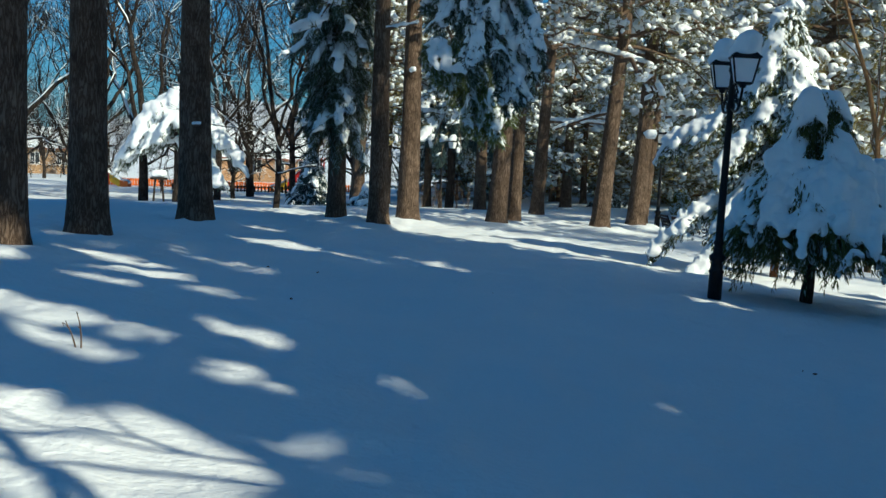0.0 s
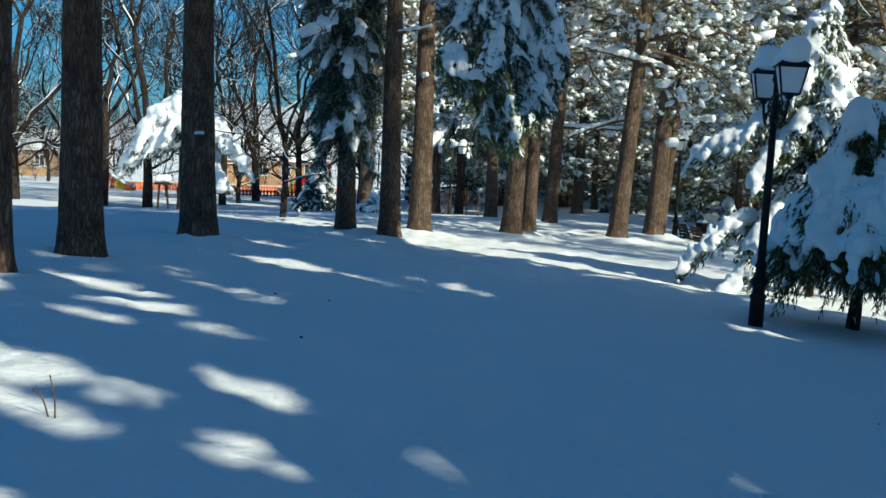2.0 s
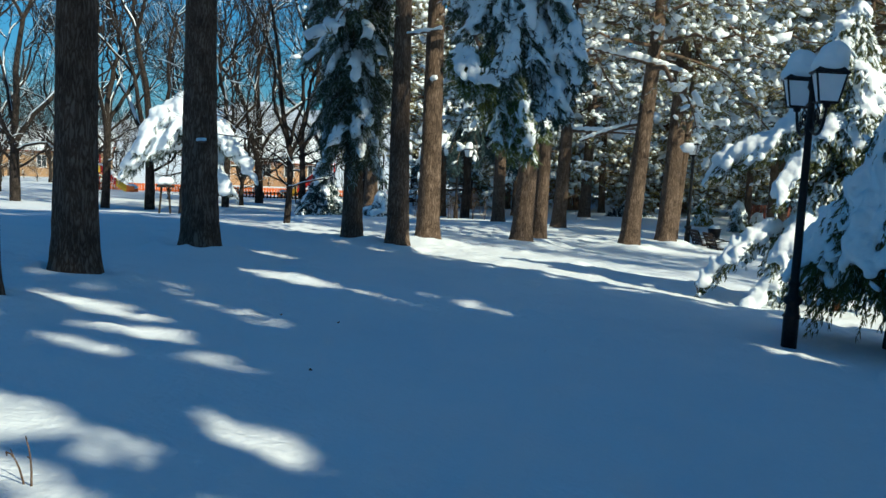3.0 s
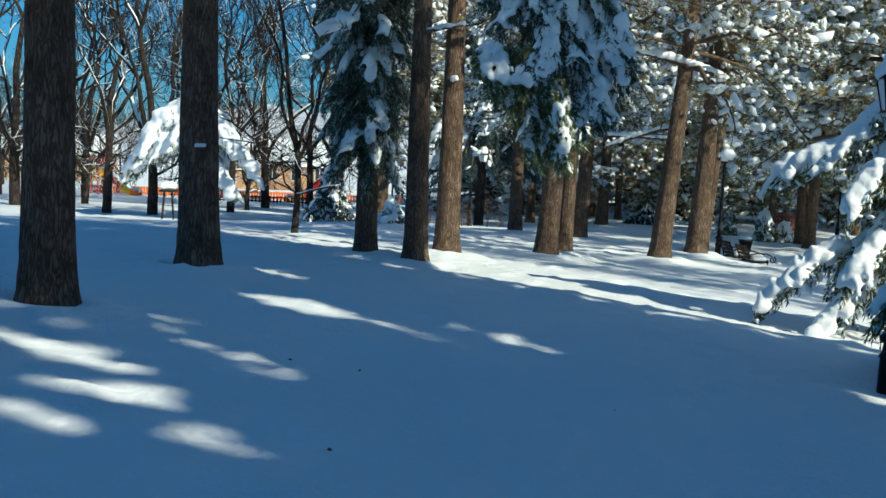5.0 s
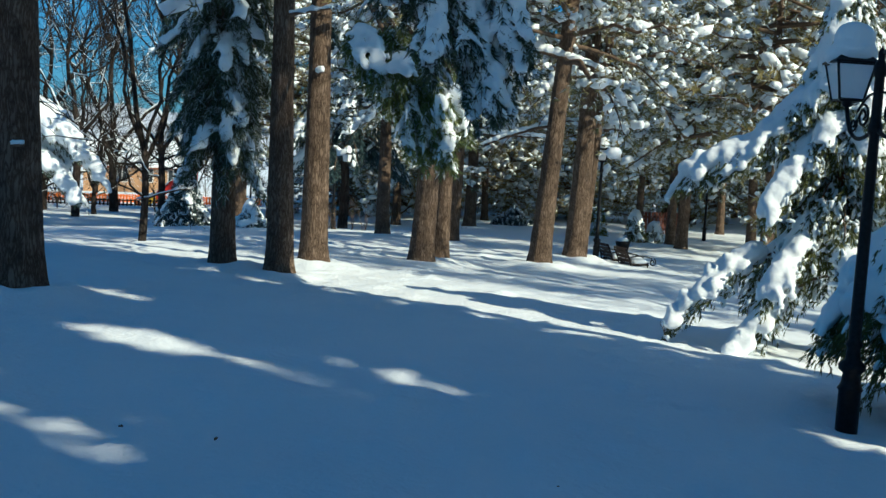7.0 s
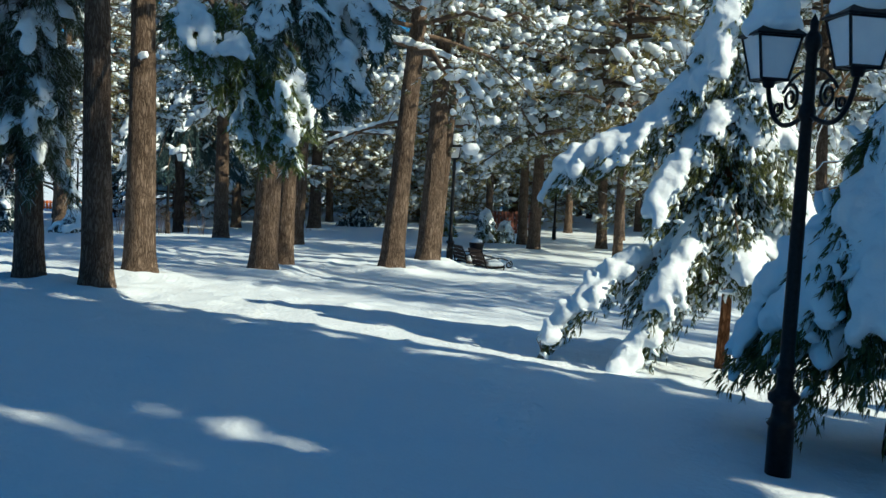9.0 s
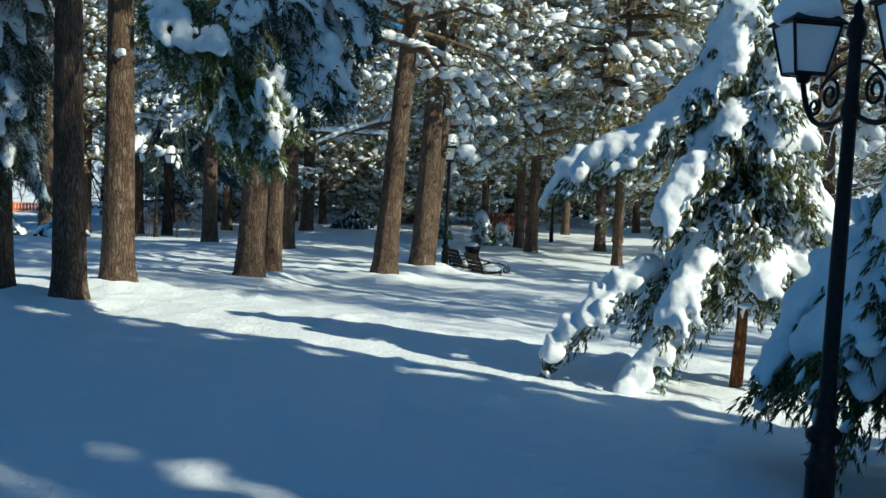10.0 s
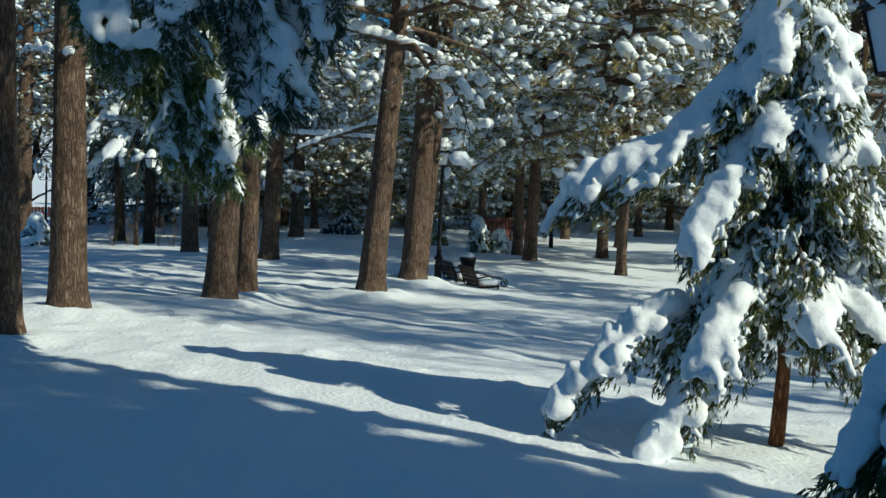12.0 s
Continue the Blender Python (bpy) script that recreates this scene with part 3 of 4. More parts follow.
def laden_branch(wood, leaf, snow, rng, a, b, rise, wide=0.3, spray=0.32, thick=0.12, cover=(0.3, 1.0), tassels=7, blade=0.07, radius=0.02, drape=0.45, slim=0.015, count=5, pads=5, step=0.035, splay=0.38, fingers=7):
    """A bent-down branch hung with sprays, under its load of snow."""
    a, b = np.array(a, float), np.array(b, float)
    p = curve(a, (a + b) / 2 + (0, 0, rise), b, 13)
    p[1:-1] += rng.normal(0, 0.012, (11, 3))
    tube(wood, p, np.linspace(radius, 0.006, 13), 5)
    out = (b - a) * (1, 1, 0)
    out = out / (np.linalg.norm(out) + 1e-6)
    side = np.array((-out[1], out[0], 0))
    cs, ds = [], []
    for k in range(2, 13):
        s = k / 12
        w = wide * math.sin(math.pi * min(1, 0.15 + 0.75 * s)) * (1.1 if s < 0.95 else 0.5)
        for q in range(tassels):
            o = p[k] + side * rng.uniform(-1, 1) * w + out * rng.uniform(-0.06, 0.06) - (0, 0, 0.06)
            way = np.array((0, 0, -1.0)) + out * rng.uniform(0.1, 0.8) + side * rng.uniform(-0.4, 0.4)
            way /= np.linalg.norm(way)
            ln = spray * rng.uniform(0.5, 1.25)
            m = max(3, int(ln / step))
            f = np.linspace(0, 1, m)[:, None]
            pts = o + way * ln * f + rng.normal(0, 0.014, (m, 3)) - np.array((0, 0, 0.1 * ln)) * f ** 2
            cs.append(pts)
            ds.append(np.repeat(way[None], m, 0) + rng.normal(0, 0.22, (m, 3)))
    tufts(leaf, np.concatenate(cs), np.concatenate(ds), rng, count, blade, slim, splay)
    if thick <= 0:
        return
    c, z, d = [], [], []
    tan = np.gradient(p, axis=0)
    first = min(11, max(1, int(math.ceil(cover[0] * 12))))
    for k in range(first, 13):
        s = k / 12
        w = wide * math.sin(math.pi * min(1, 0.2 + 0.7 * s)) * min(1.0, 0.45 + 0.3 * (k - first))
        for q in range(pads):
            e = rng.uniform(-0.8, 0.8) if q else 0.0
            c.append(p[k] + side * e * w + out * rng.uniform(-0.06, 0.06) + (0, 0, thick * (0.42 - 1.3 * e * e)))
            r0 = rng.uniform(0.6, 1.1)
            z.append((0.11 * r0 + 0.03, 0.085 * r0 + 0.03, max(0.03, thick * rng.uniform(0.45, 0.8)) * (1 - 0.35 * abs(e))))
            d.append(tan[k] / np.linalg.norm(tan[k]) + side * e * 0.5 + (0, 0, -0.5 * abs(e)))
    fc, fd = [], []
    for f in range(round(fingers * (0.8 + 0.4 * drape))):      # lobes that sag over the edge, with sprays below them
        k = rng.integers(first, 13)
        turn = rng.uniform(-1.15, 1.15)
        way = out * math.cos(turn) + side * math.sin(turn)
        o = p[k] + side * math.copysign(0.55, turn) * wide * min(1, abs(turn)) * rng.uniform(0.5, 1.0)
        ln, fat = rng.uniform(0.5, 1.0) * (0.16 + 0.75 * wide), max(0.034, thick * rng.uniform(0.32, 0.58))
        for m in range(4):
            f_ = (m + 0.5) / 4
            at = o + way * ln * 0.8 * f_ - (0, 0, ln * (0.15 * f_ + 0.75 * f_ * f_))
            c.append(at)
            slope = way * 0.8 - np.array((0, 0, 0.15 + 1.5 * f_))
            z.append((ln * 0.24, (fat + 0.02) * (1.05 - 0.4 * f_), fat * (1.0 - 0.45 * f_)))
            d.append(slope)
            for g_ in range(3):
                fc.append(at - (0, 0, fat * 1.2) + rng.normal(0, 0.03, 3))
                fd.append(slope + np.array((0, 0, -0.6)) + rng.normal(0, 0.3, 3))
    if fc:
        tufts(leaf, fc, fd, rng, count, blade * 0.9, slim, splay)
    lumps(snow, c, z, d, rng, 2, 0.15)


def rime(snow, leaf_points, rng, share, size):
    """Small leftovers of snow caught in the sprays."""
    pick = leaf_points[rng.random(len(leaf_points)) < share]
    n = len(pick)
    w = size * (0.5 + rng.random((n, 1)))
    lumps(snow, pick + (0, 0, 0.01), np.concatenate([w * rng.uniform(1.2, 3.0, (n, 1)), w, w * 0.7], 1), rng.normal(0, 0.5, (n, 3)) - (0, 0, 0.8), rng, 1, 0.45)


def laden_conifer(place, seed, named, fill, tall, reach, low, stem, wide, thick, bark, label, voxel=0.03, leafmat=None, thin=0.35, bits=0.05, spray=0.32, hold=0.45, floor=0.12, crumbs=0.04, fingers=7):
    """named: branches with a place of their own, as (start height, end x y z, rise, width, snow depth)."""
    rng = np.random.default_rng(seed)
    tree = thing("conifer", place, label, "tree", "snow-laden conifers")
    t = Geo()
    zs = np.linspace(-0.2, tall * 0.96, 22)
    tube(t, np.stack([0.03 * np.sin(zs * 2), 0.03 * np.cos(zs * 1.7), zs], 1), stem / 2 * (1.02 - zs / tall * 0.85), 14, 0.14, rng)
    part("trunk", t, bark, tree)
    wood, leaf, snow = Geo(), Geo(), Geo()
    for h, x, y, z, rise, w, th in named:
        laden_branch(wood, leaf, snow, rng, (0, 0, h), (x, y, z), rise, w * 1.05, spray, th, (hold, 1.0), 10, fingers=fingers)
    for k in range(fill):
        f = (k + rng.random()) / fill
        z0 = low + (tall - low) * f ** 0.9
        L = (reach * (1 - f) + 0.12) * rng.uniform(0.7, 1.08)
        a = k * 2.39996 + rng.normal(0, 0.25)
        drop = L * rng.uniform(0.35, 0.75)
        laden_branch(wood, leaf, snow, rng, (0, 0, z0), (math.cos(a) * L, math.sin(a) * L, max(z0 - drop, floor)), L * rng.uniform(0.25, 0.45), wide * (0.5 + 0.6 * (1 - f)), spray, 0 if rng.random() < thin else thick * rng.uniform(0.6, 1.15), cover=(rng.uniform(0.15, 0.5), 1.0), fingers=3)
    tagged(part("branchwork", wood, TWIG, tree), kind="stuff")
    dust = Geo()
    rime(dust, np.concatenate(leaf.v)[::18], rng, bits, crumbs)
    tagged(part("snow_dusting", dust, SNOW_TREE, tree), kind="stuff")
    tagged(part("foliage", leaf, leafmat or CYPRESS, tree, smooth=False), kind="stuff")
    remeshed(part("snow_load", snow, SNOW_TREE, tree, "thick sagging snow"), voxel, 4)
    return tree


for tree, r in hanging:       # a pine whose limp boughs hang close about its stem
    wood, leaf, snow = Geo(), Geo(), Geo()
    for k in range(120):
        z0 = 2.1 + 5.5 * (k + r.random()) / 120
        a, L = k * 2.4 + r.normal(0, 0.3), r.uniform(0.4, 0.95) * (0.75 if z0 < 3 else 1)
        laden_branch(wood, leaf, snow, r, (0, 0, z0), (math.cos(a) * L - 0.1, math.sin(a) * L, z0 - r.uniform(0.35, 0.9)), 0.3, 0.2, 0.2, r.uniform(0.045, 0.08) if r.random() < 0.55 else 0, (r.uniform(0.3, 0.7), 1.0), 5, 0.13, 0.015, 0.12, 0.016, 7, 2, 0.055, 0.75, 2)
    tagged(part("branchwork", wood, TWIG, tree), kind="stuff")
    tagged(part("foliage", leaf, PINE_DARK, tree, smooth=False), kind="stuff")
    tagged(remeshed(part("snow_load", snow, SNOW_TREE, tree, "clumps of snow"), 0.035, 2), kind="stuff")

AX, AY = 4.72, 17.85
az_ = height(AX, AY)
arms = [  # end points from the trunk's foot, then rise, half width, depth of snow
    (1.2, -1.93, -0.05, 0.36, 0.75, 0.3, 0.21), (0.95, -1.35, -0.60, 0.05, 0.5, 0.26, 0.17), (2.4, -1.75, 0.35, 2.12, 0.5, 0.3, 0.2),
    (1.9, 0.62, -0.3, 1.35, 0.4, 0.2, 0.15), (2.3, 0.8, -0.15, 1.75, 0.35, 0.18, 0.14), (1.3, 0.7, -0.35, 0.9, 0.35, 0.16, 0.12),
    (2.5, -0.95, -0.45, 1.75, 0.45, 0.24, 0.19), (3.2, -0.95, 0.1, 2.55, 0.4, 0.27, 0.18), (3.7, 0.35, -0.15, 3.0, 0.5, 0.26, 0.16),
    (2.9, 0.15, -0.55, 2.45, 0.3, 0.2, 0.15), (1.6, 0.75, -0.2, 0.55, 0.5, 0.22, 0.15), (3.9, -0.3, -0.2, 3.4, 0.35, 0.26, 0.19), (1.5, -1.0, -0.75, 0.85, 0.45, 0.24, 0.11),
]
laden_conifer((AX, AY, az_), 41, arms, 64, 4.45, 1.08, 0.95, 0.13, 0.24, 0.085, BARK_RED, "weeping cypress bowed under clumps of snow, reddish trunk", thin=0.3, bits=0.22, floor=0.85, hold=0.46, crumbs=0.026, spray=0.25)

BX, BY = 4.5, 13.85
skirts = [
    (1.75, -0.88, -0.1, 1.02, 0.6, 0.34, 0.19), (1.8, -0.6, -0.65, 1.1, 0.6, 0.32, 0.19), (1.75, 0.15, -1.15, 1.05, 0.6, 0.42, 0.22), (1.75, 0.95, -0.8, 1.05, 0.6, 0.42, 0.22),
    (1.7, 1.5, -0.1, 1.02, 0.65, 0.42, 0.22), (1.7, 0.9, 0.9, 0.95, 0.6, 0.40, 0.2), (1.7, -0.3, 1.1, 0.95, 0.6, 0.40, 0.2), (1.7, -0.85, 0.5, 1.0, 0.6, 0.36, 0.2), (1.7, -0.2, -0.95, 1.05, 0.6, 0.36, 0.2), (1.75, 0.55, -1.05, 1.1, 0.6, 0.36, 0.2),
    (2.2, -0.55, -0.3, 1.7, 0.3, 0.28, 0.17), (2.2, 0.4, -0.5, 1.65, 0.3, 0.28, 0.17), (2.2, 0.6, 0.3, 1.65, 0.3, 0.28, 0.17), (2.15, -0.25, 0.55, 1.65, 0.3, 0.28, 0.17),
    (2.6, -0.22, -0.2, 2.35, 0.25, 0.2, 0.16), (2.6, 0.25, 0.1, 2.35, 0.25, 0.2, 0.16),
]
small = laden_conifer((BX, BY, height(BX, BY)), 42, skirts, 44, 2.75, 1.0, 0.95, 0.16, 0.26, 0.12, BARK_DARK, "small conifer with broad skirts of blue-shaded snow", thin=0.85, bits=0.02, hold=0.46, spray=0.46, floor=0.85, fingers=6)
# unseen copy added to throw shadow stripes in front of the cypress
copy_thing(small, pose(8.7, 13.9, height(8.7, 13.9), 0, 0, 130))

# weeping tree beyond the grove, and the two snowed-up cones by the far path
laden_conifer((-18.7, 51.4, height(-18.7, 51.4)), 43, [(1.8, -1.0, -0.14, 1.1, 0.5, 0.36, 0.2), (1.9, -0.6, -0.4, 1.55, 0.55, 0.4, 0.24), (2.0, 0.25, -0.36, 1.8, 0.5, 0.4, 0.24), (1.9, 0.9, -0.1, 1.5, 0.6, 0.38, 0.22), (1.7, 1.25, 0.1, 0.95, 0.5, 0.32, 0.2), (1.3, 0.95, -0.2, 0.55, 0.35, 0.3, 0.18), (1.4, -1.25, 0.1, 0.8, 0.35, 0.3, 0.16), (1.9, -0.2, 0.3, 1.9, 0.5, 0.4, 0.24)],
              10, 2.3, 0.8, 1.4, 0.2, 0.26, 0.14, BARK_DARK, "weeping tree hung with great clumps of snow", voxel=0.035, thin=0.3, fingers=9, hold=0.12, bits=0.004, spray=0.09, leafmat=PINE_DARK).scale = (2.4, 2.4, 2.4)
laden_conifer((-4.7, 48.6, height(-4.7, 48.6)), 44, [], 70, 4.6, 1.25, 1.45, 0.2, 0.24, 0.07, BARK_DARK, "tall spruce with drooping boughs draped in blue-shaded snow", voxel=0.035, leafmat=SPRUCE, thin=0.55, floor=1.1, bits=0.02, spray=0.2).scale = (2.1, 2.1, 2.1)
for k, (x, y, sz) in enumerate([(6.67, 46.2, 0.9), (7.46, 46.6, 0.62)]):
    laden_conifer((x, y, height(x, y)), 50 + k, [], 30, sz * 1.3, sz * 0.24, 0.12, 0.08, 0.1, 0.04, BARK_DARK, "small cone-shaped shrub cloaked in snow", voxel=0.04, thin=0.15)
laden_conifer((-11.4, 50.0, height(-11.4, 50.0)), 55, [], 60, 2.6, 1.55, 0.25, 0.16, 0.3, 0.07, BARK_DARK, "young blue spruce with dusted branches", voxel=0.05, leafmat=SPRUCE, thin=0.8)
laden_conifer((-7.9, 46.0, height(-7.9, 46.0)), 56, [], 30, 1.0, 0.8, 0.12, 0.1, 0.25, 0.06, BARK_DARK, "low blue spruce half buried in snow", voxel=0.05, leafmat=SPRUCE, thin=0.5)
laden_conifer((2.6, 57.0, height(2.6, 57.0)), 57, [], 30, 0.9, 1.2, 0.12, 0.1, 0.25, 0.06, BARK_DARK, "low blue juniper half buried in snow", voxel=0.05, leafmat=SPRUCE, thin=0.8)
laden_conifer((5.6, 49.5, height(5.6, 49.5)), 58, [], 30, 1.3, 0.35, 0.1, 0.08, 0.12, 0.04, BARK_DARK, "narrow yellow-green thuja beside the path", voxel=0.05, leafmat=THUJA, thin=0.85)

# hanging boughs, dead limbs and stubs of the near pines
def bough_thing(place, seed, limb, boughs, label, leafmat=PINE, voxel=0.028):
    """A limb from a pine, ending in hanging fans of needles under snow."""
    rng = np.random.default_rng(seed)
    ob = thing("pine_bough", place, label, "branch", "low boughs")
    wood, leaf, snow = Geo(), Geo(), Geo()
    tube(wood, curve(*limb, 12), np.linspace(0.06, 0.03, 12), 7)
    for a, b, rise, wide, thick, hold in boughs:
        laden_branch(wood, leaf, snow, rng, a, b, rise, wide, 0.2, thick, (hold, 1.0), 7, 0.10, 0.015, 0.95, 0.02, 7, 2, 0.05, 0.75, 3)
    tagged(part("branchwork", wood, TWIG, ob), kind="stuff")
    dust = Geo()
    rime(dust, np.concatenate(leaf.v)[::27], rng, 0.05, 0.03)
    tagged(part("snow_dusting", dust, SNOW_TREE, ob), kind="stuff")
    tagged(part("foliage", leaf, leafmat, ob, smooth=False), kind="stuff")
    tagged(remeshed(part("snow_load", snow, SNOW_TREE, ob, "long drapes of snow"), voxel, 2), kind="stuff")


def hanging_fans(seed, root, groups):
    """Fans of slim branches: for each group a count, the span of end points, width, snow depth and where the snow begins."""
    rng = np.random.default_rng(seed)
    out = []
    for n, lo, hi, wide, thick, hold in groups:
        for k in range(n):
            end = rng.uniform(lo, hi)
            a = np.array(root) + (0.55 * (end[0] - root[0]) * rng.uniform(0.2, 1), rng.normal(0, 0.15), rng.uniform(-0.2, 0.25))
            out.append((a, end, rng.uniform(0.25, 0.5), wide * rng.uniform(0.7, 1.3), thick * rng.uniform(0.6, 1.3) if rng.random() < 0.8 else 0, hold + rng.uniform(-0.15, 0.15)))
    return out


bough_thing((-2.65, 21.7, height(-2.65, 21.7)), 61, ((0.05, 0, 7.0), (1.0, -2.0, 7.0), (2.2, -4.3, 5.0)),
    hanging_fans(5, (2.2, -4.3, 5.0), [(8, (1.5, -5.2, 3.45), (2.4, -4.7, 3.95), 0.2, 0.11, 0.4), (6, (2.3, -5.3, 2.85), (2.9, -4.8, 3.3), 0.15, 0.11, 0.4), (8, (2.8, -5.2, 2.4), (3.2, -4.7, 2.75), 0.14, 0.13, 0.3),
                                    (6, (3.1, -5.1, 2.7), (3.5, -4.6, 3.4), 0.14, 0.1, 0.5), (8, (1.7, -5.1, 3.9), (3.1, -4.5, 4.5), 0.22, 0.11, 0.25)]),
    "heavy pine bough draped with long tongues of snow", PINE_DARK)
bough_thing((-2.5, 24.4, height(-2.5, 24.4)), 62, ((0.05, 0, 5.8), (0.6, -2.4, 5.2), (1.5, -4.2, 3.7)),
    [((1.2, -4.1, 3.75), (1.25, -5.0, 3.2), 0.3, 0.24, 0.085, 0.3), ((1.2, -4.1, 3.75), (1.5, -5.1, 3.1), 0.3, 0.22, 0.085, 0.4)]
    + hanging_fans(6, (1.6, -4.2, 3.6), [(7, (1.3, -5.2, 2.6), (1.9, -4.6, 3.1), 0.22, 0.07, 0.86), (10, (1.9, -5.2, 2.1), (2.5, -4.6, 2.7), 0.22, 0.05, 0.9), (9, (2.2, -5.1, 2.3), (2.75, -4.6, 2.9), 0.2, 0.06, 0.88), (5, (2.1, -5.1, 1.95), (2.5, -4.6, 2.15), 0.16, 0.045, 0.9)]),
    "low green pine bough with sunlit clumps of snow", PINE_GREEN)


def snowy_limb(place, a, b, rise, thick, deep, label, twigs=0, seed=1):
    """A bare limb with a ridge of snow along its back."""
    rng = np.random.default_rng(seed)
    ob = thing("dead_limb", place, label, "branch", "bare limbs")
    w, sn = Geo(), Geo()
    p = curve(a, (np.array(a) + b) / 2 + (0, 0, rise), b, 12)
    tube(w, p, np.linspace(thick, thick * 0.45, 12), 8, 0.2, rng)
    for k in range(twigs):
        q = p[rng.integers(3, 12)]
        e = q + rng.normal(0, 0.45, 3) * (1, 1, 0.7)
        tube(w, curve(q, (q + e) / 2 + (0, 0, 0.1), e, 4), (0.014, 0.011, 0.008, 0.005), 4)
    part("limb", w, TWIG, ob)
    c = p[:, :] + (0, 0, thick * 0.5 + deep * 0.45)
    lumps(sn, c, np.stack([np.full(12, np.linalg.norm(p[1] - p[0]) * 0.75), thick * 1.25 * (0.8 + 0.4 * rng.random(12)), deep * (0.7 + 0.6 * rng.random(12))], 1), np.gradient(p, axis=0), rng, 2, 0.1)
    remeshed(part("snow_ridge", sn, SNOW_TREE, ob, "soft ridge of snow"), 0.03, 2)


snowy_limb((1.93, 29.4, height(1.93, 29.4)), (1.1, -0.2, 4.4), (-1.25, 0.1, 5.05), 0.12, 0.075, 0.11, "long bare pine limb carrying a ridge of snow", 5, 1)
snowy_limb((1.93, 29.4, height(1.93, 29.4)), (0.3, 0, 3.2), (-1.3, 0.8, 2.7), 0.1, 0.05, 0.06, "crooked dead pine limb with snow", 6, 2)
snowy_limb((-0.2, 37.9, height(-0.2, 37.9)), (0.15, 0, 3.3), (2.6, -0.3, 3.25), 0.05, 0.06, 0.09, "bare level limb with snow on its back", 4, 5)
snowy_limb((3.55, 32.9, height(3.55, 32.9)), (0.15, -0.1, 3.35), (0.95, -0.9, 3.4), 0.02, 0.06, 0.11, "short sawn stub topped by a bar of snow", 0, 3)
snowy_limb((-2.68, 21.75, height(-2.68, 21.75)), (0.1, -0.1, 4.05), (0.75, -0.2, 4.15), 0.0, 0.03, 0.05, "thin broken stub with a little snow", 0, 4)
snowy_limb((-2.49, 24.4, height(-2.49, 24.4)), (-0.02, -0.2, 3.42), (0.12, -0.28, 3.45), 0.0, 0.035, 0.06, "broken stub holding a lump of snow", 0, 7)
snowy_limb((-4.7, 16.6, height(-4.7, 16.6)), (-0.05, -0.2, 1.62), (0.18, -0.3, 1.63), 0.0, 0.025, 0.035, "scar on the trunk holding a pad of snow", 0, 6)


# ---- street lamps ----
def scroll(geo, centre, r0, turns, start, flat, thick):
    """A wrought spiral in the upright plane along flat."""
    th = np.linspace(0, turns * 2 * np.pi, 22)
    r = r0 * (1 - 0.75 * th / th[-1])
    p = np.stack([centre[0] + flat[0] * r * np.cos(start + th), centre[1] + flat[1] * r * np.cos(start + th), centre[2] + r * np.sin(start + th)], 1)
    tube(geo, p, thick, 5)


def lantern_parts(lampob, at, seed):
    """Four sloping panes in an iron frame, with a dome of snow for a hat."""
    x, y, z = at
    lo, hi, h = 0.095, 0.15, 0.29
    lows = [(x + a * lo, y + b * lo, z) for a, b in ((-1, -1), (1, -1), (1, 1), (-1, 1))]
    tops = [(x + a * hi, y + b * hi, z + h) for a, b in ((-1, -1), (1, -1), (1, 1), (-1, 1))]
    hood = Geo()
    eave = np.array([(x + a * 0.175, y + b * 0.175, z + h + 0.012) for a, b in ((-1, -1), (1, -1), (1, 1), (-1, 1))])
    peak = np.array([(x + a * 0.04, y + b * 0.04, z + h + 0.13) for a, b in ((-1, -1), (1, -1), (1, 1), (-1, 1))])
    v = np.concatenate([eave - (0, 0, 0.014), eave, peak])
    hood.add(v, [(0, 1, 5, 4), (1, 2, 6, 5), (2, 3, 7, 6), (3, 0, 4, 7), (4, 5, 9, 8), (5, 6, 10, 9), (6, 7, 11, 10), (7, 4, 8, 11), (8, 9, 10, 11), (3, 2, 1, 0)])
    head = part("lantern", hood, IRON, lampob, "black iron lantern hood", smooth=False)
    for ring, name, r in ((lows, "bottom_rim", 0.012), (tops, "top_rim", 0.014)):
        g = Geo()
        tube(g, ring + ring[:1], r, 4)
        part(name, g, IRON, head, smooth=False)
    for k in range(4):
        g = Geo()
        tube(g, [lows[k], tops[k]], 0.011, 4)
        part("bar", g, IRON, head, smooth=False)
    g = Geo()
    lathe(g, [(0.0, z - 0.06), (0.035, z - 0.05), (0.05, z - 0.01), (0.10, z - 0.004), (0.0, z)], 12, (x, y))
    part("cup", g, IRON, head)
    for k in range(4):
        g = Geo()
        q = np.array([lows[k], lows[(k + 1) % 4], tops[(k + 1) % 4], tops[k]])
        mid = q.mean(0)
        inner = (q - mid) * 0.96 + mid + (np.array((x, y, mid[2])) - mid) * 0.02
        back = inner + (np.array((x, y, 0)) - mid) * (1, 1, 0) * 0.05
        g.add(np.concatenate([inner, back]), [(0, 1, 2, 3), (7, 6, 5, 4), (0, 4, 5, 1), (1, 5, 6, 2), (2, 6, 7, 3), (3, 7, 4, 0)])
        part("pane", g, GLASS, head, smooth=False)
    rng = np.random.default_rng(seed)
    sn = Geo()
    lumps(sn, [(x, y, z + h + 0.10), (x + 0.02, y, z + h + 0.2), (x - 0.03, y + 0.03, z + h + 0.06)], [(0.19, 0.185, 0.13), (0.15, 0.15, 0.14), (0.17, 0.17, 0.09)], [(1, 0, 0)] * 3, rng, 3, 0.1)
    remeshed(part("snow_cap", sn, SNOW_TREE, lampob, "rounded cap of snow"), 0.025, 3)


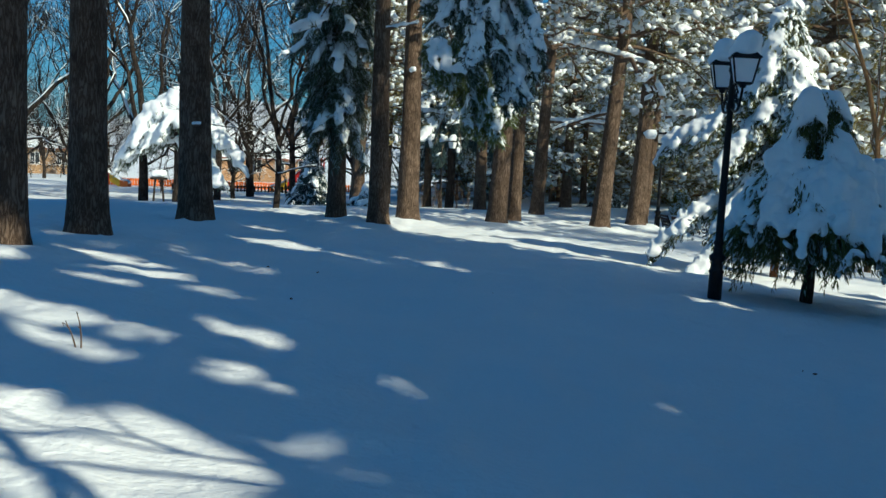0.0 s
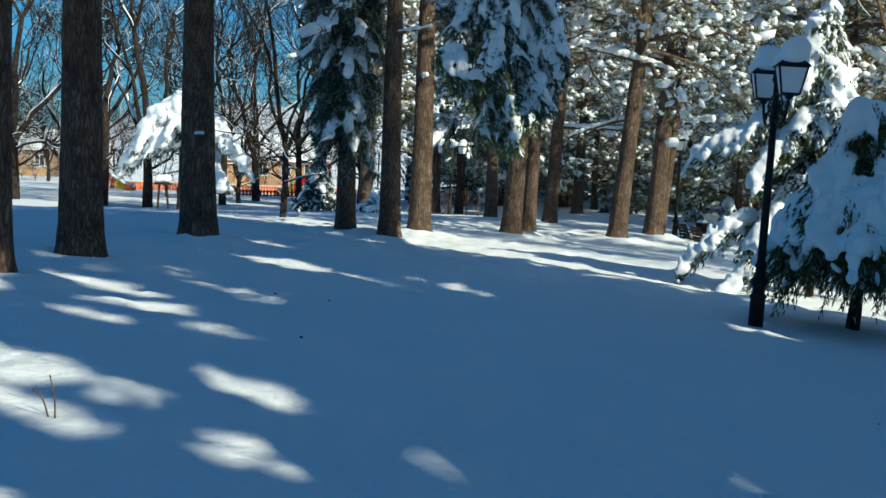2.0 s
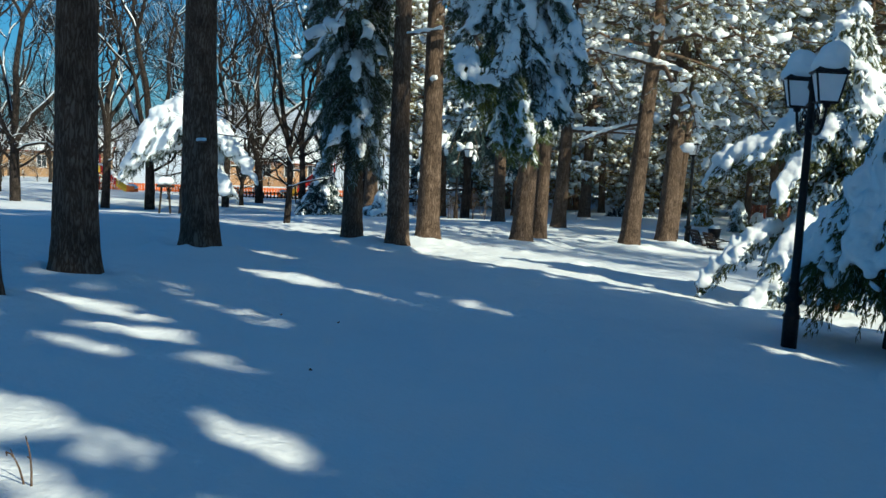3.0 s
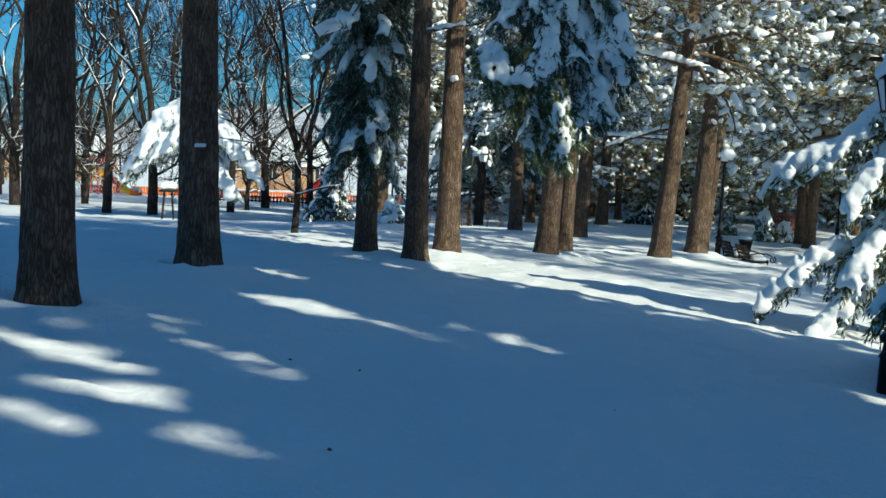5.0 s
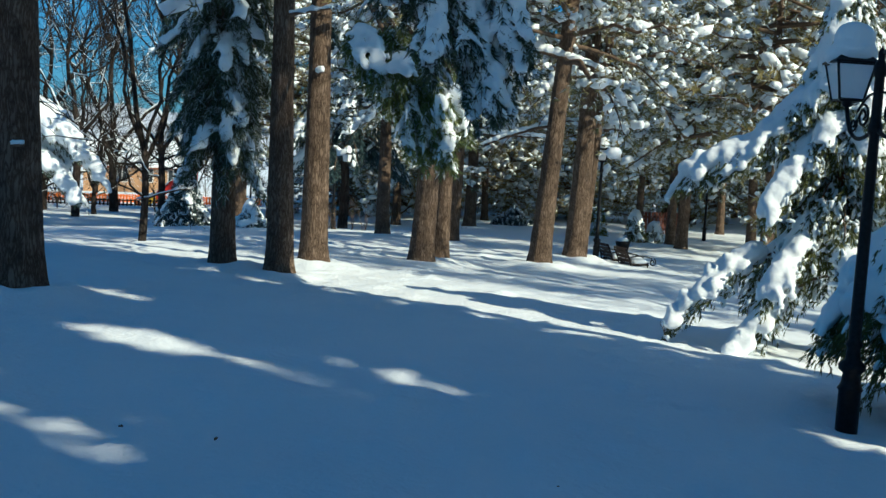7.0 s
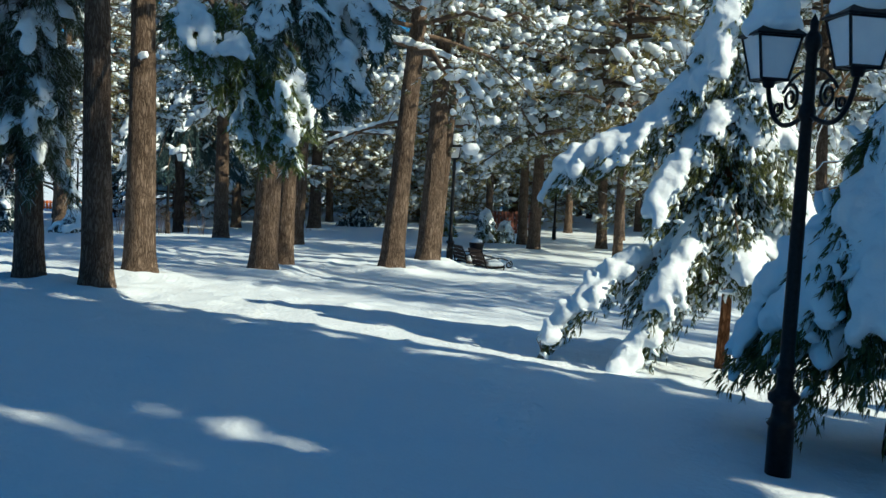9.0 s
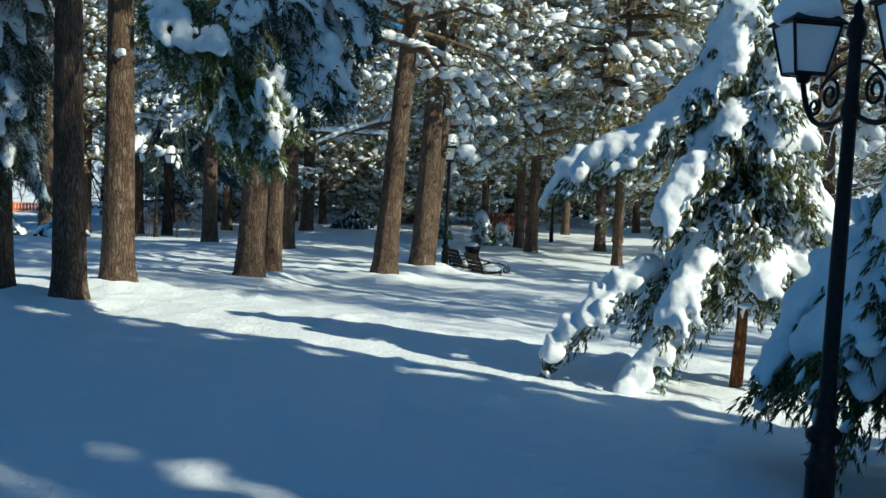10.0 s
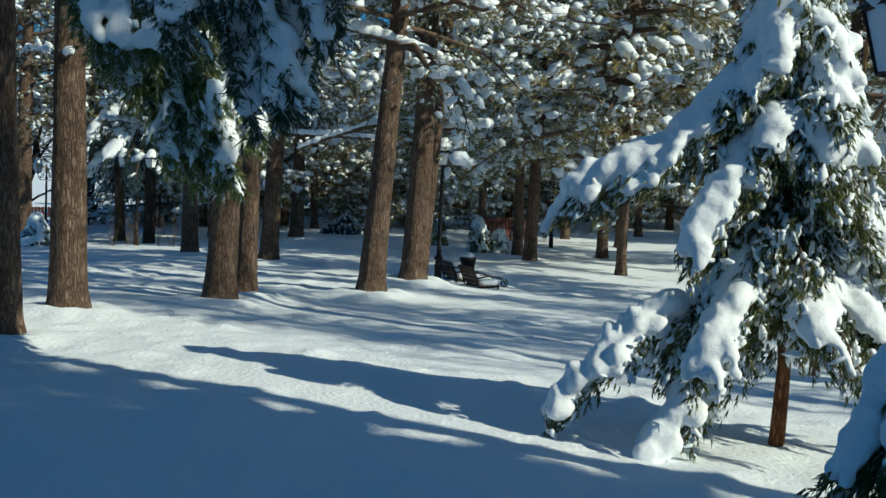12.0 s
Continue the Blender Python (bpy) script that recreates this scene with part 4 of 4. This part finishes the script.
def street_lamp(place, arm, label):
    ob = thing("street_lamp", place, label, "street lamp", "park lamps")
    post = Geo()
    lathe(post, [(0.0, -0.3), (0.085, -0.3), (0.085, 0.32), (0.10, 0.34), (0.075, 0.38), (0.065, 0.46), (0.10, 0.49), (0.105, 0.53), (0.06, 0.57), (0.05, 0.66), (0.068, 0.69), (0.048, 0.73), (0.045, 1.6), (0.038, 2.3), (0.055, 2.33), (0.055, 2.37), (0.04, 2.42), (0.036, 2.74), (0.058, 2.78), (0.05, 2.84), (0.025, 2.88), (0.03, 2.93), (0.0, 2.99)], 18)
    part("post", post, IRON, ob)
    d = np.array((*arm, 0.0))
    L = np.linalg.norm(d)
    d /= L
    for s in (1, -1):
        a = Geo()
        tip = d * s * L
        tube(a, curve((0, 0, 2.36), d * s * L * 0.8 + (0, 0, 2.14), tip + (0, 0, 2.55), 10), 0.017, 6)
        scroll(a, d * s * L * 0.42 + (0, 0, 2.46), 0.10, 1.6, 0.5, d * s, 0.011)
        scroll(a, d * s * L * 0.72 + (0, 0, 2.40), 0.06, 1.4, 2.5, d * s, 0.010)
        tube(a, curve((0, 0, 2.62), d * s * L * 0.3 + (0, 0, 2.66), d * s * L * 0.62 + (0, 0, 2.5), 8), 0.011, 5)
        part("arm", a, IRON, ob, "scrolled iron arm")
        lantern_parts(ob, tip + (0, 0, 2.60), 7 if s > 0 else 8)
    return ob


lampA = street_lamp((3.26, 13.1, height(3.26, 13.1)), (0.06, -0.5), "black iron park lamp with two snow-capped lanterns")
lampA.matrix_basis = pose(3.26, 13.1, height(3.26, 13.1), 0, 1.8, 0)
for x, y, turn in [(3.72, 33.6, -13), (-4.84, 46.6, 60), (10.26, 50.7, 20), (-5.9, 61.0, 30), (-10.3, 58.0, 50)]:
    copy_thing(lampA, pose(x, y, height(x, y), 0, 1.2, turn))


# ---- benches ----
def bench(place, turn):
    """Slatted park bench between curled iron ends, its seat under snow."""
    ob = thing("park_bench", place, "slatted wooden bench with curled iron arms, deep in snow", "bench", "benches by the path", turn=turn)
    L = 0.8
    for x in (-L / 2, L / 2):
        g = Geo()
        tube(g, curve((x, 0.28, -0.35), (x, 0.2, 0.1), (x, 0.24, 0.2), 6), 0.02, 6)
        tube(g, curve((x, -0.2, -0.35), (x, -0.15, 0.1), (x, -0.38, 0.55), 8), 0.02, 6)
        tube(g, [(x, 0.26, 0.14), (x, -0.2, 0.12)], 0.018, 6)
        tube(g, curve((x, -0.26, 0.32), (x, 0.1, 0.42), (x, 0.34, 0.30), 8), 0.017, 6)
        th = np.linspace(1.2, 1.2 - 2 * np.pi * 1.3, 16)
        r = np.linspace(0.1, 0.03, 16)
        tube(g, np.stack([np.full(16, x), 0.36 + r * np.cos(th), 0.21 + r * np.sin(th)], 1), 0.016, 6)
        part("end_frame", g, IRON, ob, "curled cast-iron end")
    for k in range(4):
        g = Geo()
        y = -0.14 + 0.115 * k
        box(g, (-L / 2, y - 0.045, 0.14), (L / 2, y + 0.045, 0.17))
        part("seat_slat", g, BENCH_WOOD, ob, smooth=False)
    for k in range(4):
        g = Geo()
        z = 0.24 + 0.095 * k
        y = -0.235 - 0.045 * k
        box(g, (-L / 2, y - 0.015, z - 0.038), (L / 2, y + 0.012, z + 0.038))
        part("back_slat", g, BENCH_WOOD, ob, smooth=False)
    rng = np.random.default_rng(9)
    sn = Geo()
    xs = np.linspace(-L / 2 + 0.1, L / 2 - 0.1, 9)
    lumps(sn, [(x, 0.03, 0.21) for x in xs], [(0.14, 0.2, 0.10 + 0.03 * rng.random()) for x in xs], [(1, 0, 0)] * 9, rng, 2, 0.15)
    remeshed(part("snow_cushion", sn, SNOW_TREE, ob, "cushion of snow on the seat"), 0.03, 3)
    return ob


b1 = bench((4.58, 32.75, height(4.58, 32.75) - 0.1), -76)
copy_thing(b1, pose(4.28, 33.95, height(4.28, 33.95) - 0.1, 0, 0, -76))
bin_ = thing("litter_bin", (4.65, 35.2, height(4.65, 35.2)), "dark round litter bin capped with snow", "bin")
g = Geo()
lathe(g, [(0.0, -0.2), (0.13, -0.2), (0.17, 0.3), (0.2, 0.42), (0.21, 0.47), (0.16, 0.48), (0.15, 0.44), (0, 0.42)], 16)
part("bin_body", g, IRON, bin_)
g = Geo()
lumps(g, [(0, 0, 0.5)], [(0.17, 0.17, 0.08)], [(1, 0, 0)], np.random.default_rng(3), 2, 0.1)
part("snow_cap", g, SNOW_TREE, bin_)


# ---- bare trees ----
def bare_mesh(seed, tall, width, fork, spread=0.5, depth=5, twiggy=1.0):
    """A leafless tree: forked stem, ascending limbs, fine twigs, and snow along the upper sides."""
    rng = np.random.default_rng(seed)
    wood, snow = Geo(), Geo()

    def grow(a, way, length, r, d):
        n = 6 if d > 1 else 4
        bendv = rng.normal(0, 0.16, 3) + (0, 0, 0.12)
        s = np.linspace(0, 1, n)[:, None]
        p = a + way * length * s + bendv * length * s ** 2
        p[1:] += rng.normal(0, 0.02 * length, (n - 1, 3))
        tube(wood, p, np.linspace(r, r * 0.6, n), 7 if d > 3 else 4 if d > 1 else 3)
        if d < depth and abs(way[2]) < 0.9 and rng.random() < (0.45 if d > 1 else 0.12):
            tube(snow, p + (0, 0, r * 0.75), np.linspace(max(r * 0.8, 0.014), max(r * 0.5, 0.010), n), 3)
        if d == 0:
            return
        kids = rng.integers(2, 4) if d > 2 else int(rng.integers(3, 5) * twiggy)
        for k in range(kids):
            q = p[-1] if k < 2 else p[rng.integers(n // 2, n)]
            w = way + rng.normal(0, spread, 3) + (0, 0, 0.12)
            w /= np.linalg.norm(w)
            grow(q, w, length * rng.uniform(0.55, 0.8), r * rng.uniform(0.45, 0.65), d - 1)

    stem = np.stack([0.05 * np.sin(np.linspace(0, 3, 10)), 0.05 * np.cos(np.linspace(0, 3, 10)), np.linspace(-0.3, fork, 10)], 1)
    tube(wood, stem, np.linspace(width / 2 * 1.12, width / 2 * 0.8, 10), 14, 0.12, rng)
    for k in range(4):
        w = np.array((math.cos(k * 1.7 + seed), math.sin(k * 1.7 + seed), 0.0)) * (0.5 if k else 0.08) + (0, 0, 1)
        grow(stem[-1 - (k % 2)] if k else stem[-1], w / np.linalg.norm(w), (tall - fork) * (0.42 if k else 0.5), width * (0.3 if k else 0.4), depth - 1)
    for k in range(4):
        h = fork * rng.uniform(0.45, 0.9)
        a = rng.uniform(0, 6.3)
        w = np.array((math.cos(a), math.sin(a), rng.uniform(0.1, 0.8)))
        grow(np.array((0, 0, h)), w / np.linalg.norm(w), tall * 0.16, width * 0.16, 3)
    return wood.mesh("branchwork", BARK_DARK), snow.mesh("snow_lining", SNOW_TREE)


def bare_tree(meshes, x, y, turn, size, label="bare dark deciduous tree with snow along its limbs"):
    ob = thing("bare_tree", (x, y, height(x, y)), label, "tree", "bare trees", turn=turn)
    ob.scale = (size,) * 3
    for me in meshes:
        tagged(part(me.name.split(".")[0], me, None, ob), kind="stuff")


BARE = [bare_mesh(1, 12, 0.5, 3.2, 0.5, 5, 1.5), bare_mesh(2, 11, 0.42, 4.2, 0.4, 5, 1.5), bare_mesh(3, 9, 0.34, 1.6, 0.55, 5, 1.5), bare_mesh(4, 6, 0.10, 0.4, 0.5, 5, 1.3)]
SLIM = bare_mesh(8, 9.5, 0.17, 2.0, 0.33, 4)
bare_tree(SLIM, -6.9, 28.7, 40, 1.0, "slim dark bare tree with two stems")
for k, (x, y, v, sz) in enumerate([(-21.8, 54.6, 0, 1.0), (-24.0, 54.3, 1, 1.0), (-19.7, 60.4, 1, 0.95), (-19.8, 63.4, 2, 0.8), (-20.0, 67.2, 0, 1.0), (-15.8, 62, 1, 0.9), (-13.0, 66, 2, 1.2), (-29, 62, 2, 1.2), (-33, 70, 0, 1.0), (-30.5, 57, 0, 1.1), (-26, 72, 1, 1.1), (-17.5, 74, 0, 1.1), (-11, 72, 1, 1.1), (-23.5, 66, 2, 1.1), (-38, 68, 1, 1.2)]):
    bare_tree(BARE[v], x, y, 67 * k, sz)
for k in range(22):
    r = np.random.default_rng(900 + k)
    y = r.uniform(86, 104)
    x = -0.49 * y + r.uniform(-8, 26) * y / 90
    bare_tree(BARE[3 if k % 3 else 2], x, y, 50 * k, r.uniform(0.6, 1.1), "twiggy brown bare tree in the distance")

# unseen bare trees added on the sun's side to streak the snow with shadows
for k, (s, u, v, sz) in enumerate([(22.6, 10.0, 1, 1.1), (24.5, 12.0, 2, 1.2), (26.3, 9.0, 0, 1.0), (28.3, 11.0, 1, 1.2), (31.0, 9.5, 2, 1.2), (2.7, 6.5, 2, 1.0)]):
    x, y = s * SUN_Y + u * SUN_X
    bare_tree(BARE[v], x, y, 31 * k, sz)

for k in range(7):
    r = np.random.default_rng(960 + k)
    y = r.uniform(64, 76)
    bare_tree(BARE[3], r.uniform(-0.5, -0.14) * y, y, 50 * k, r.uniform(0.8, 1.2), "twiggy brown bare tree in the distance")

brown = bare_mesh(15, 8.0, 0.13, 2.6, 0.45, 5, 1.2)
for me in brown:
    if me.materials[0] == BARK_DARK:
        me.materials[0] = TWIG_PALE
bare_tree(brown, 7.3, 22.4, 20, 1.0, "young brown bare tree with thin snowy twigs")

# ---- playground and houses beyond the grove ----
def fence(x0, y0, x1, y1, tall, gap, wide, mat, label, snow_top=True):
    L = math.hypot(x1 - x0, y1 - y0)
    ob = thing("fence", (x0, y0, height(x0, y0)), label, "fence", turn=math.degrees(math.atan2(y1 - y0, x1 - x0)))
    one = Geo()
    box(one, (0, -0.015, 0.05), (wide, 0.015, tall))
    one = one.mesh("picket", mat, False)
    for k in range(int(L / gap)):
        part("picket", one, mat, ob).location = (k * gap, 0, 0)
    for z in (0.25 * tall, 0.8 * tall):
        rail = Geo()
        box(rail, (0, 0.018, z - 0.04), (L, 0.06, z + 0.04))
        part("rail", rail, mat, ob, smooth=False)


fence(-37, 77.5, -14, 81, 0.6, 0.2, 0.15, ORANGE, "orange picket fence round the playground")
fence(-27.5, 73.0, -17.5, 74.5, 0.5, 0.24, 0.1, IRON, "low dark picket fence in the snow")
fence(8.0, 53.2, 9.9, 53.5, 1.0, 0.16, 0.12, BRICK, "reddish wooden slatted fence standing in snow")


def slide(x, y, turn):
    ob = thing("playground_slide", (x, y, height(x, y)), "red and yellow playground slide covered with snow", "slide", "playground slides", turn=turn)
    run = np.array([(0, 1.7), (0.4, 1.68), (1.6, 0.75), (2.4, 0.3), (3.0, 0.22)])
    for k, mat in enumerate((YELLOW, RED, YELLOW, ORANGE)):
        (xa, za), (xb, zb) = run[k], run[k + 1]
        for y0 in (-0.36, 0.30):
            g = Geo()
            v = [(xa, y0, za - 0.35), (xb, y0, zb - 0.35), (xb, y0, zb + 0.18), (xa, y0, za + 0.18)]
            g.add(np.array(v + [(a, b + 0.06, c) for a, b, c in v]), [(0, 1, 2, 3), (7, 6, 5, 4), (0, 4, 5, 1), (1, 5, 6, 2), (2, 6, 7, 3), (3, 7, 4, 0)])
            part("side_panel", g, mat, ob, smooth=False)
    sn = Geo()
    lumps(sn, [((a + c) / 2, 0, (b + d) / 2 + 0.12) for (a, b), (c, d) in zip(run[:-1], run[1:])], [(math.hypot(c - a, d - b) * 0.62, 0.33, 0.18) for (a, b), (c, d) in zip(run[:-1], run[1:])], [(c - a, 0, d - b) for (a, b), (c, d) in zip(run[:-1], run[1:])], np.random.default_rng(4), 2, 0.1)
    part("snow_load", sn, SNOW_TREE, ob)
    for xx in (-0.9, 0.0):
        for yy in (-0.4, 0.4):
            g = Geo()
            tube(g, [(xx, yy, -0.2), (xx, yy, 2.6)], 0.05, 8)
            part("post", g, RED, ob)
    g = Geo()
    box(g, (-0.95, -0.45, 1.6), (0.0, 0.45, 1.68))
    part("deck", g, YELLOW, ob, smooth=False)


slide(-35.1, 76.4, 0)
slide(-18.6, 77.0, 180)
for k, (x, y) in enumerate([(-27.0, 79), (-24.3, 80)]):
    ob = thing("play_post", (x, y, height(x, y)), "red playground post with a pointed cap", "post", "playground posts")
    g = Geo()
    lathe(g, [(0.0, -0.2), (0.14, -0.2), (0.14, 1.4), (0.26, 1.42), (0.0, 1.95)], 10)
    part("post_body", g, RED, ob)


def house(x, y, wide, deep, wall, roof_rise, turn, mat, label):
    z = height(x, y)
    ob = thing("house", (x, y, z), label, "house", "houses beyond the park", turn=turn)
    g = Geo()
    box(g, (-wide / 2, -deep / 2, -0.5), (wide / 2, deep / 2, wall))
    v = [(-wide / 2, -deep / 2, wall), (wide / 2, -deep / 2, wall), (wide / 2, deep / 2, wall), (-wide / 2, deep / 2, wall), (-wide / 2, 0, wall + roof_rise), (wide / 2, 0, wall + roof_rise)]
    g.add(v, [(0, 3, 4), (1, 5, 2)])
    part("wall", g, mat, ob, smooth=False)
    for mt, name, lift, over in ((TILE, "roof", 0.0, 0.4), (SNOW_TREE, "roof_snow", 0.1, 0.36)):
        g = Geo()
        t = 0.1 if name == "roof" else 0.3
        for s in (-1, 1):
            sl = roof_rise / (deep / 2)
            ye = s * (deep / 2 + over)
            ze = wall - over * sl + lift
            zr = wall + roof_rise + lift
            v = [(-wide / 2 - over, ye, ze), (wide / 2 + over, ye, ze), (wide / 2 + over, 0, zr), (-wide / 2 - over, 0, zr)]
            g.add(v + [(a, b, c + t) for a, b, c in v], [(3, 2, 1, 0), (4, 5, 6, 7), (0, 1, 5, 4), (1, 2, 6, 5), (2, 3, 7, 6), (3, 0, 4, 7)])
        part(name, g, mt, ob, smooth=False)
    n = int(wide / 2.2)
    for k in range(n):
        xx = -wide / 2 + (k + 0.5) * wide / n
        fr = Geo()
        box(fr, (xx - 0.5, -deep / 2 - 0.06, 0.9), (xx + 0.5, -deep / 2 - 0.005, 2.2))
        w = part("window", fr, WHITE, ob, "white window frame", smooth=False)
        for s in (-1, 1):
            pn = Geo()
            box(pn, (xx + s * 0.23 - 0.19, -deep / 2 - 0.075, 0.98), (xx + s * 0.23 + 0.19, -deep / 2 - 0.065, 2.12))
            part("pane", pn, PANE, w, smooth=False)
    ch = Geo()
    box(ch, (wide * 0.2, -0.3, wall + roof_rise * 0.7), (wide * 0.2 + 0.5, 0.3, wall + roof_rise + 0.8))
    part("chimney", ch, BRICK, ob, smooth=False)


house(-56, 108, 13, 7, 2.7, 1.7, 22, OCHRE, "low ochre house with a snowy gable roof")
house(-31, 108, 9, 8, 2.4, 2.2, 15, TAN, "low tan house with deep snow on its roof")

# wooded hills behind everything, distance haze put into their colour
hx = np.linspace(-900, 900, 140)
hill = Geo()
hy = np.linspace(0, 1, 8)
HXX, HYY = np.meshgrid(hx, hy)
HZ = -4 + HYY ** 0.8 * (38 + 14 * np.sin(HXX / 130 + 1) + 8 * np.sin(HXX / 47) + 3 * np.sin(HXX / 13))
nx, ny = len(hx), len(hy)
i, j = np.meshgrid(np.arange(ny - 1), np.arange(nx - 1), indexing="ij")
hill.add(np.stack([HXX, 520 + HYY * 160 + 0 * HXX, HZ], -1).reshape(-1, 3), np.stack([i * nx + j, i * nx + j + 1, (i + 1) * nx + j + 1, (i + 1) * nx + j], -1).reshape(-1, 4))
tagged(new("backdrop", hill.mesh("backdrop", HILL)), "snowy wooded hills on the horizon, paled by painted haze", "hill", kind="structure")

# snow-topped stand on two dark legs, its purpose unknown
stand = thing("two_legged_stand", (-18.45, 48.6, height(-18.45, 48.6)), "dark two-legged stand under a thick cap of snow", "stand")
for xx, lean in ((-0.28, 0.1), (0.28, -0.12)):
    g = Geo()
    tube(g, [(xx, 0, -0.2), (xx + lean, 0.02, 1.25)], 0.05, 7)
    part("leg", g, BARK_DARK, stand)
g = Geo()
box(g, (-0.32, -0.25, 1.2), (0.34, 0.25, 1.3))
part("tray", g, BARK_DARK, stand, smooth=False)
g = Geo()
lumps(g, [(-0.1, 0, 1.46), (0.14, 0.02, 1.5)], [(0.3, 0.3, 0.22), (0.26, 0.28, 0.2)], [(1, 0, 0)] * 2, np.random.default_rng(6), 2, 0.12)
remeshed(part("snow_cap", g, SNOW_TREE, stand, "thick cap of snow"), 0.035, 2)

# ---- small things on the snow ----
def stalk(x, y, seed, tall, n, label):
    rng = np.random.default_rng(seed)
    ob = thing("dry_stalk", (x, y, height(x, y)), label, "plant", "dry stalks")
    g = Geo()
    for k in range(n):
        a = rng.normal(0, 0.05, 3) * (1, 1, 0)
        b = a + rng.normal(0, 0.12 * tall, 3) * (1, 1, 0) + (0, 0, tall * rng.uniform(0.6, 1))
        p = curve(a - (0, 0, 0.05), (a + b) / 2 + rng.normal(0, 0.03, 3), b, 6)
        tube(g, p, np.linspace(0.006, 0.003, 6), 4)
        for e in range(3):
            q = p[rng.integers(2, 6)]
            tube(g, [q, q + rng.normal(0, 0.08 * tall, 3) + (0, 0, 0.06 * tall)], 0.0028, 3)
    part("stalk", g, TWIG, ob)


stalk(-1.05, 5.0, 1, 0.2, 2, "dry stalk standing out of the snow")
stalk(2.72, 17.8, 2, 0.3, 2, "dry twig under the cypress tip")
for k, (x, y) in enumerate([(-5.4, 45.6), (-4.6, 45.5), (-4.0, 45.9), (-6.3, 45.4), (-3.5, 45.0), (-5.0, 46.2)]):
    stalk(x, y, 10 + k, 1.1, 7, "bare shrub with thin dark stems in the snow")
stalk(0.2, 51.5, 30, 1.6, 2, "thin sapling leaning beside a trunk")
for k, (x, y) in enumerate([(-1.7, 10.78), (-0.75, 8.31), (0.78, 10.31), (-1.13, 10.69), (3.47, 8.0), (3.4, 8.08)]):
    rng = np.random.default_rng(40 + k)
    g = Geo()
    lumps(g, [(0, 0, 0.006)], [(0.016, 0.008, 0.007)], [(rng.normal(), rng.normal(), 0)], rng, 2, 0.5)
    ob = new("pine_cone", g.mesh("pine_cone", CONE))
    ob.matrix_basis = pose(x, y, height(x, y) + 0.01)
    tagged(ob, "small brown pine cone on the snow", "cone", "fallen cones")
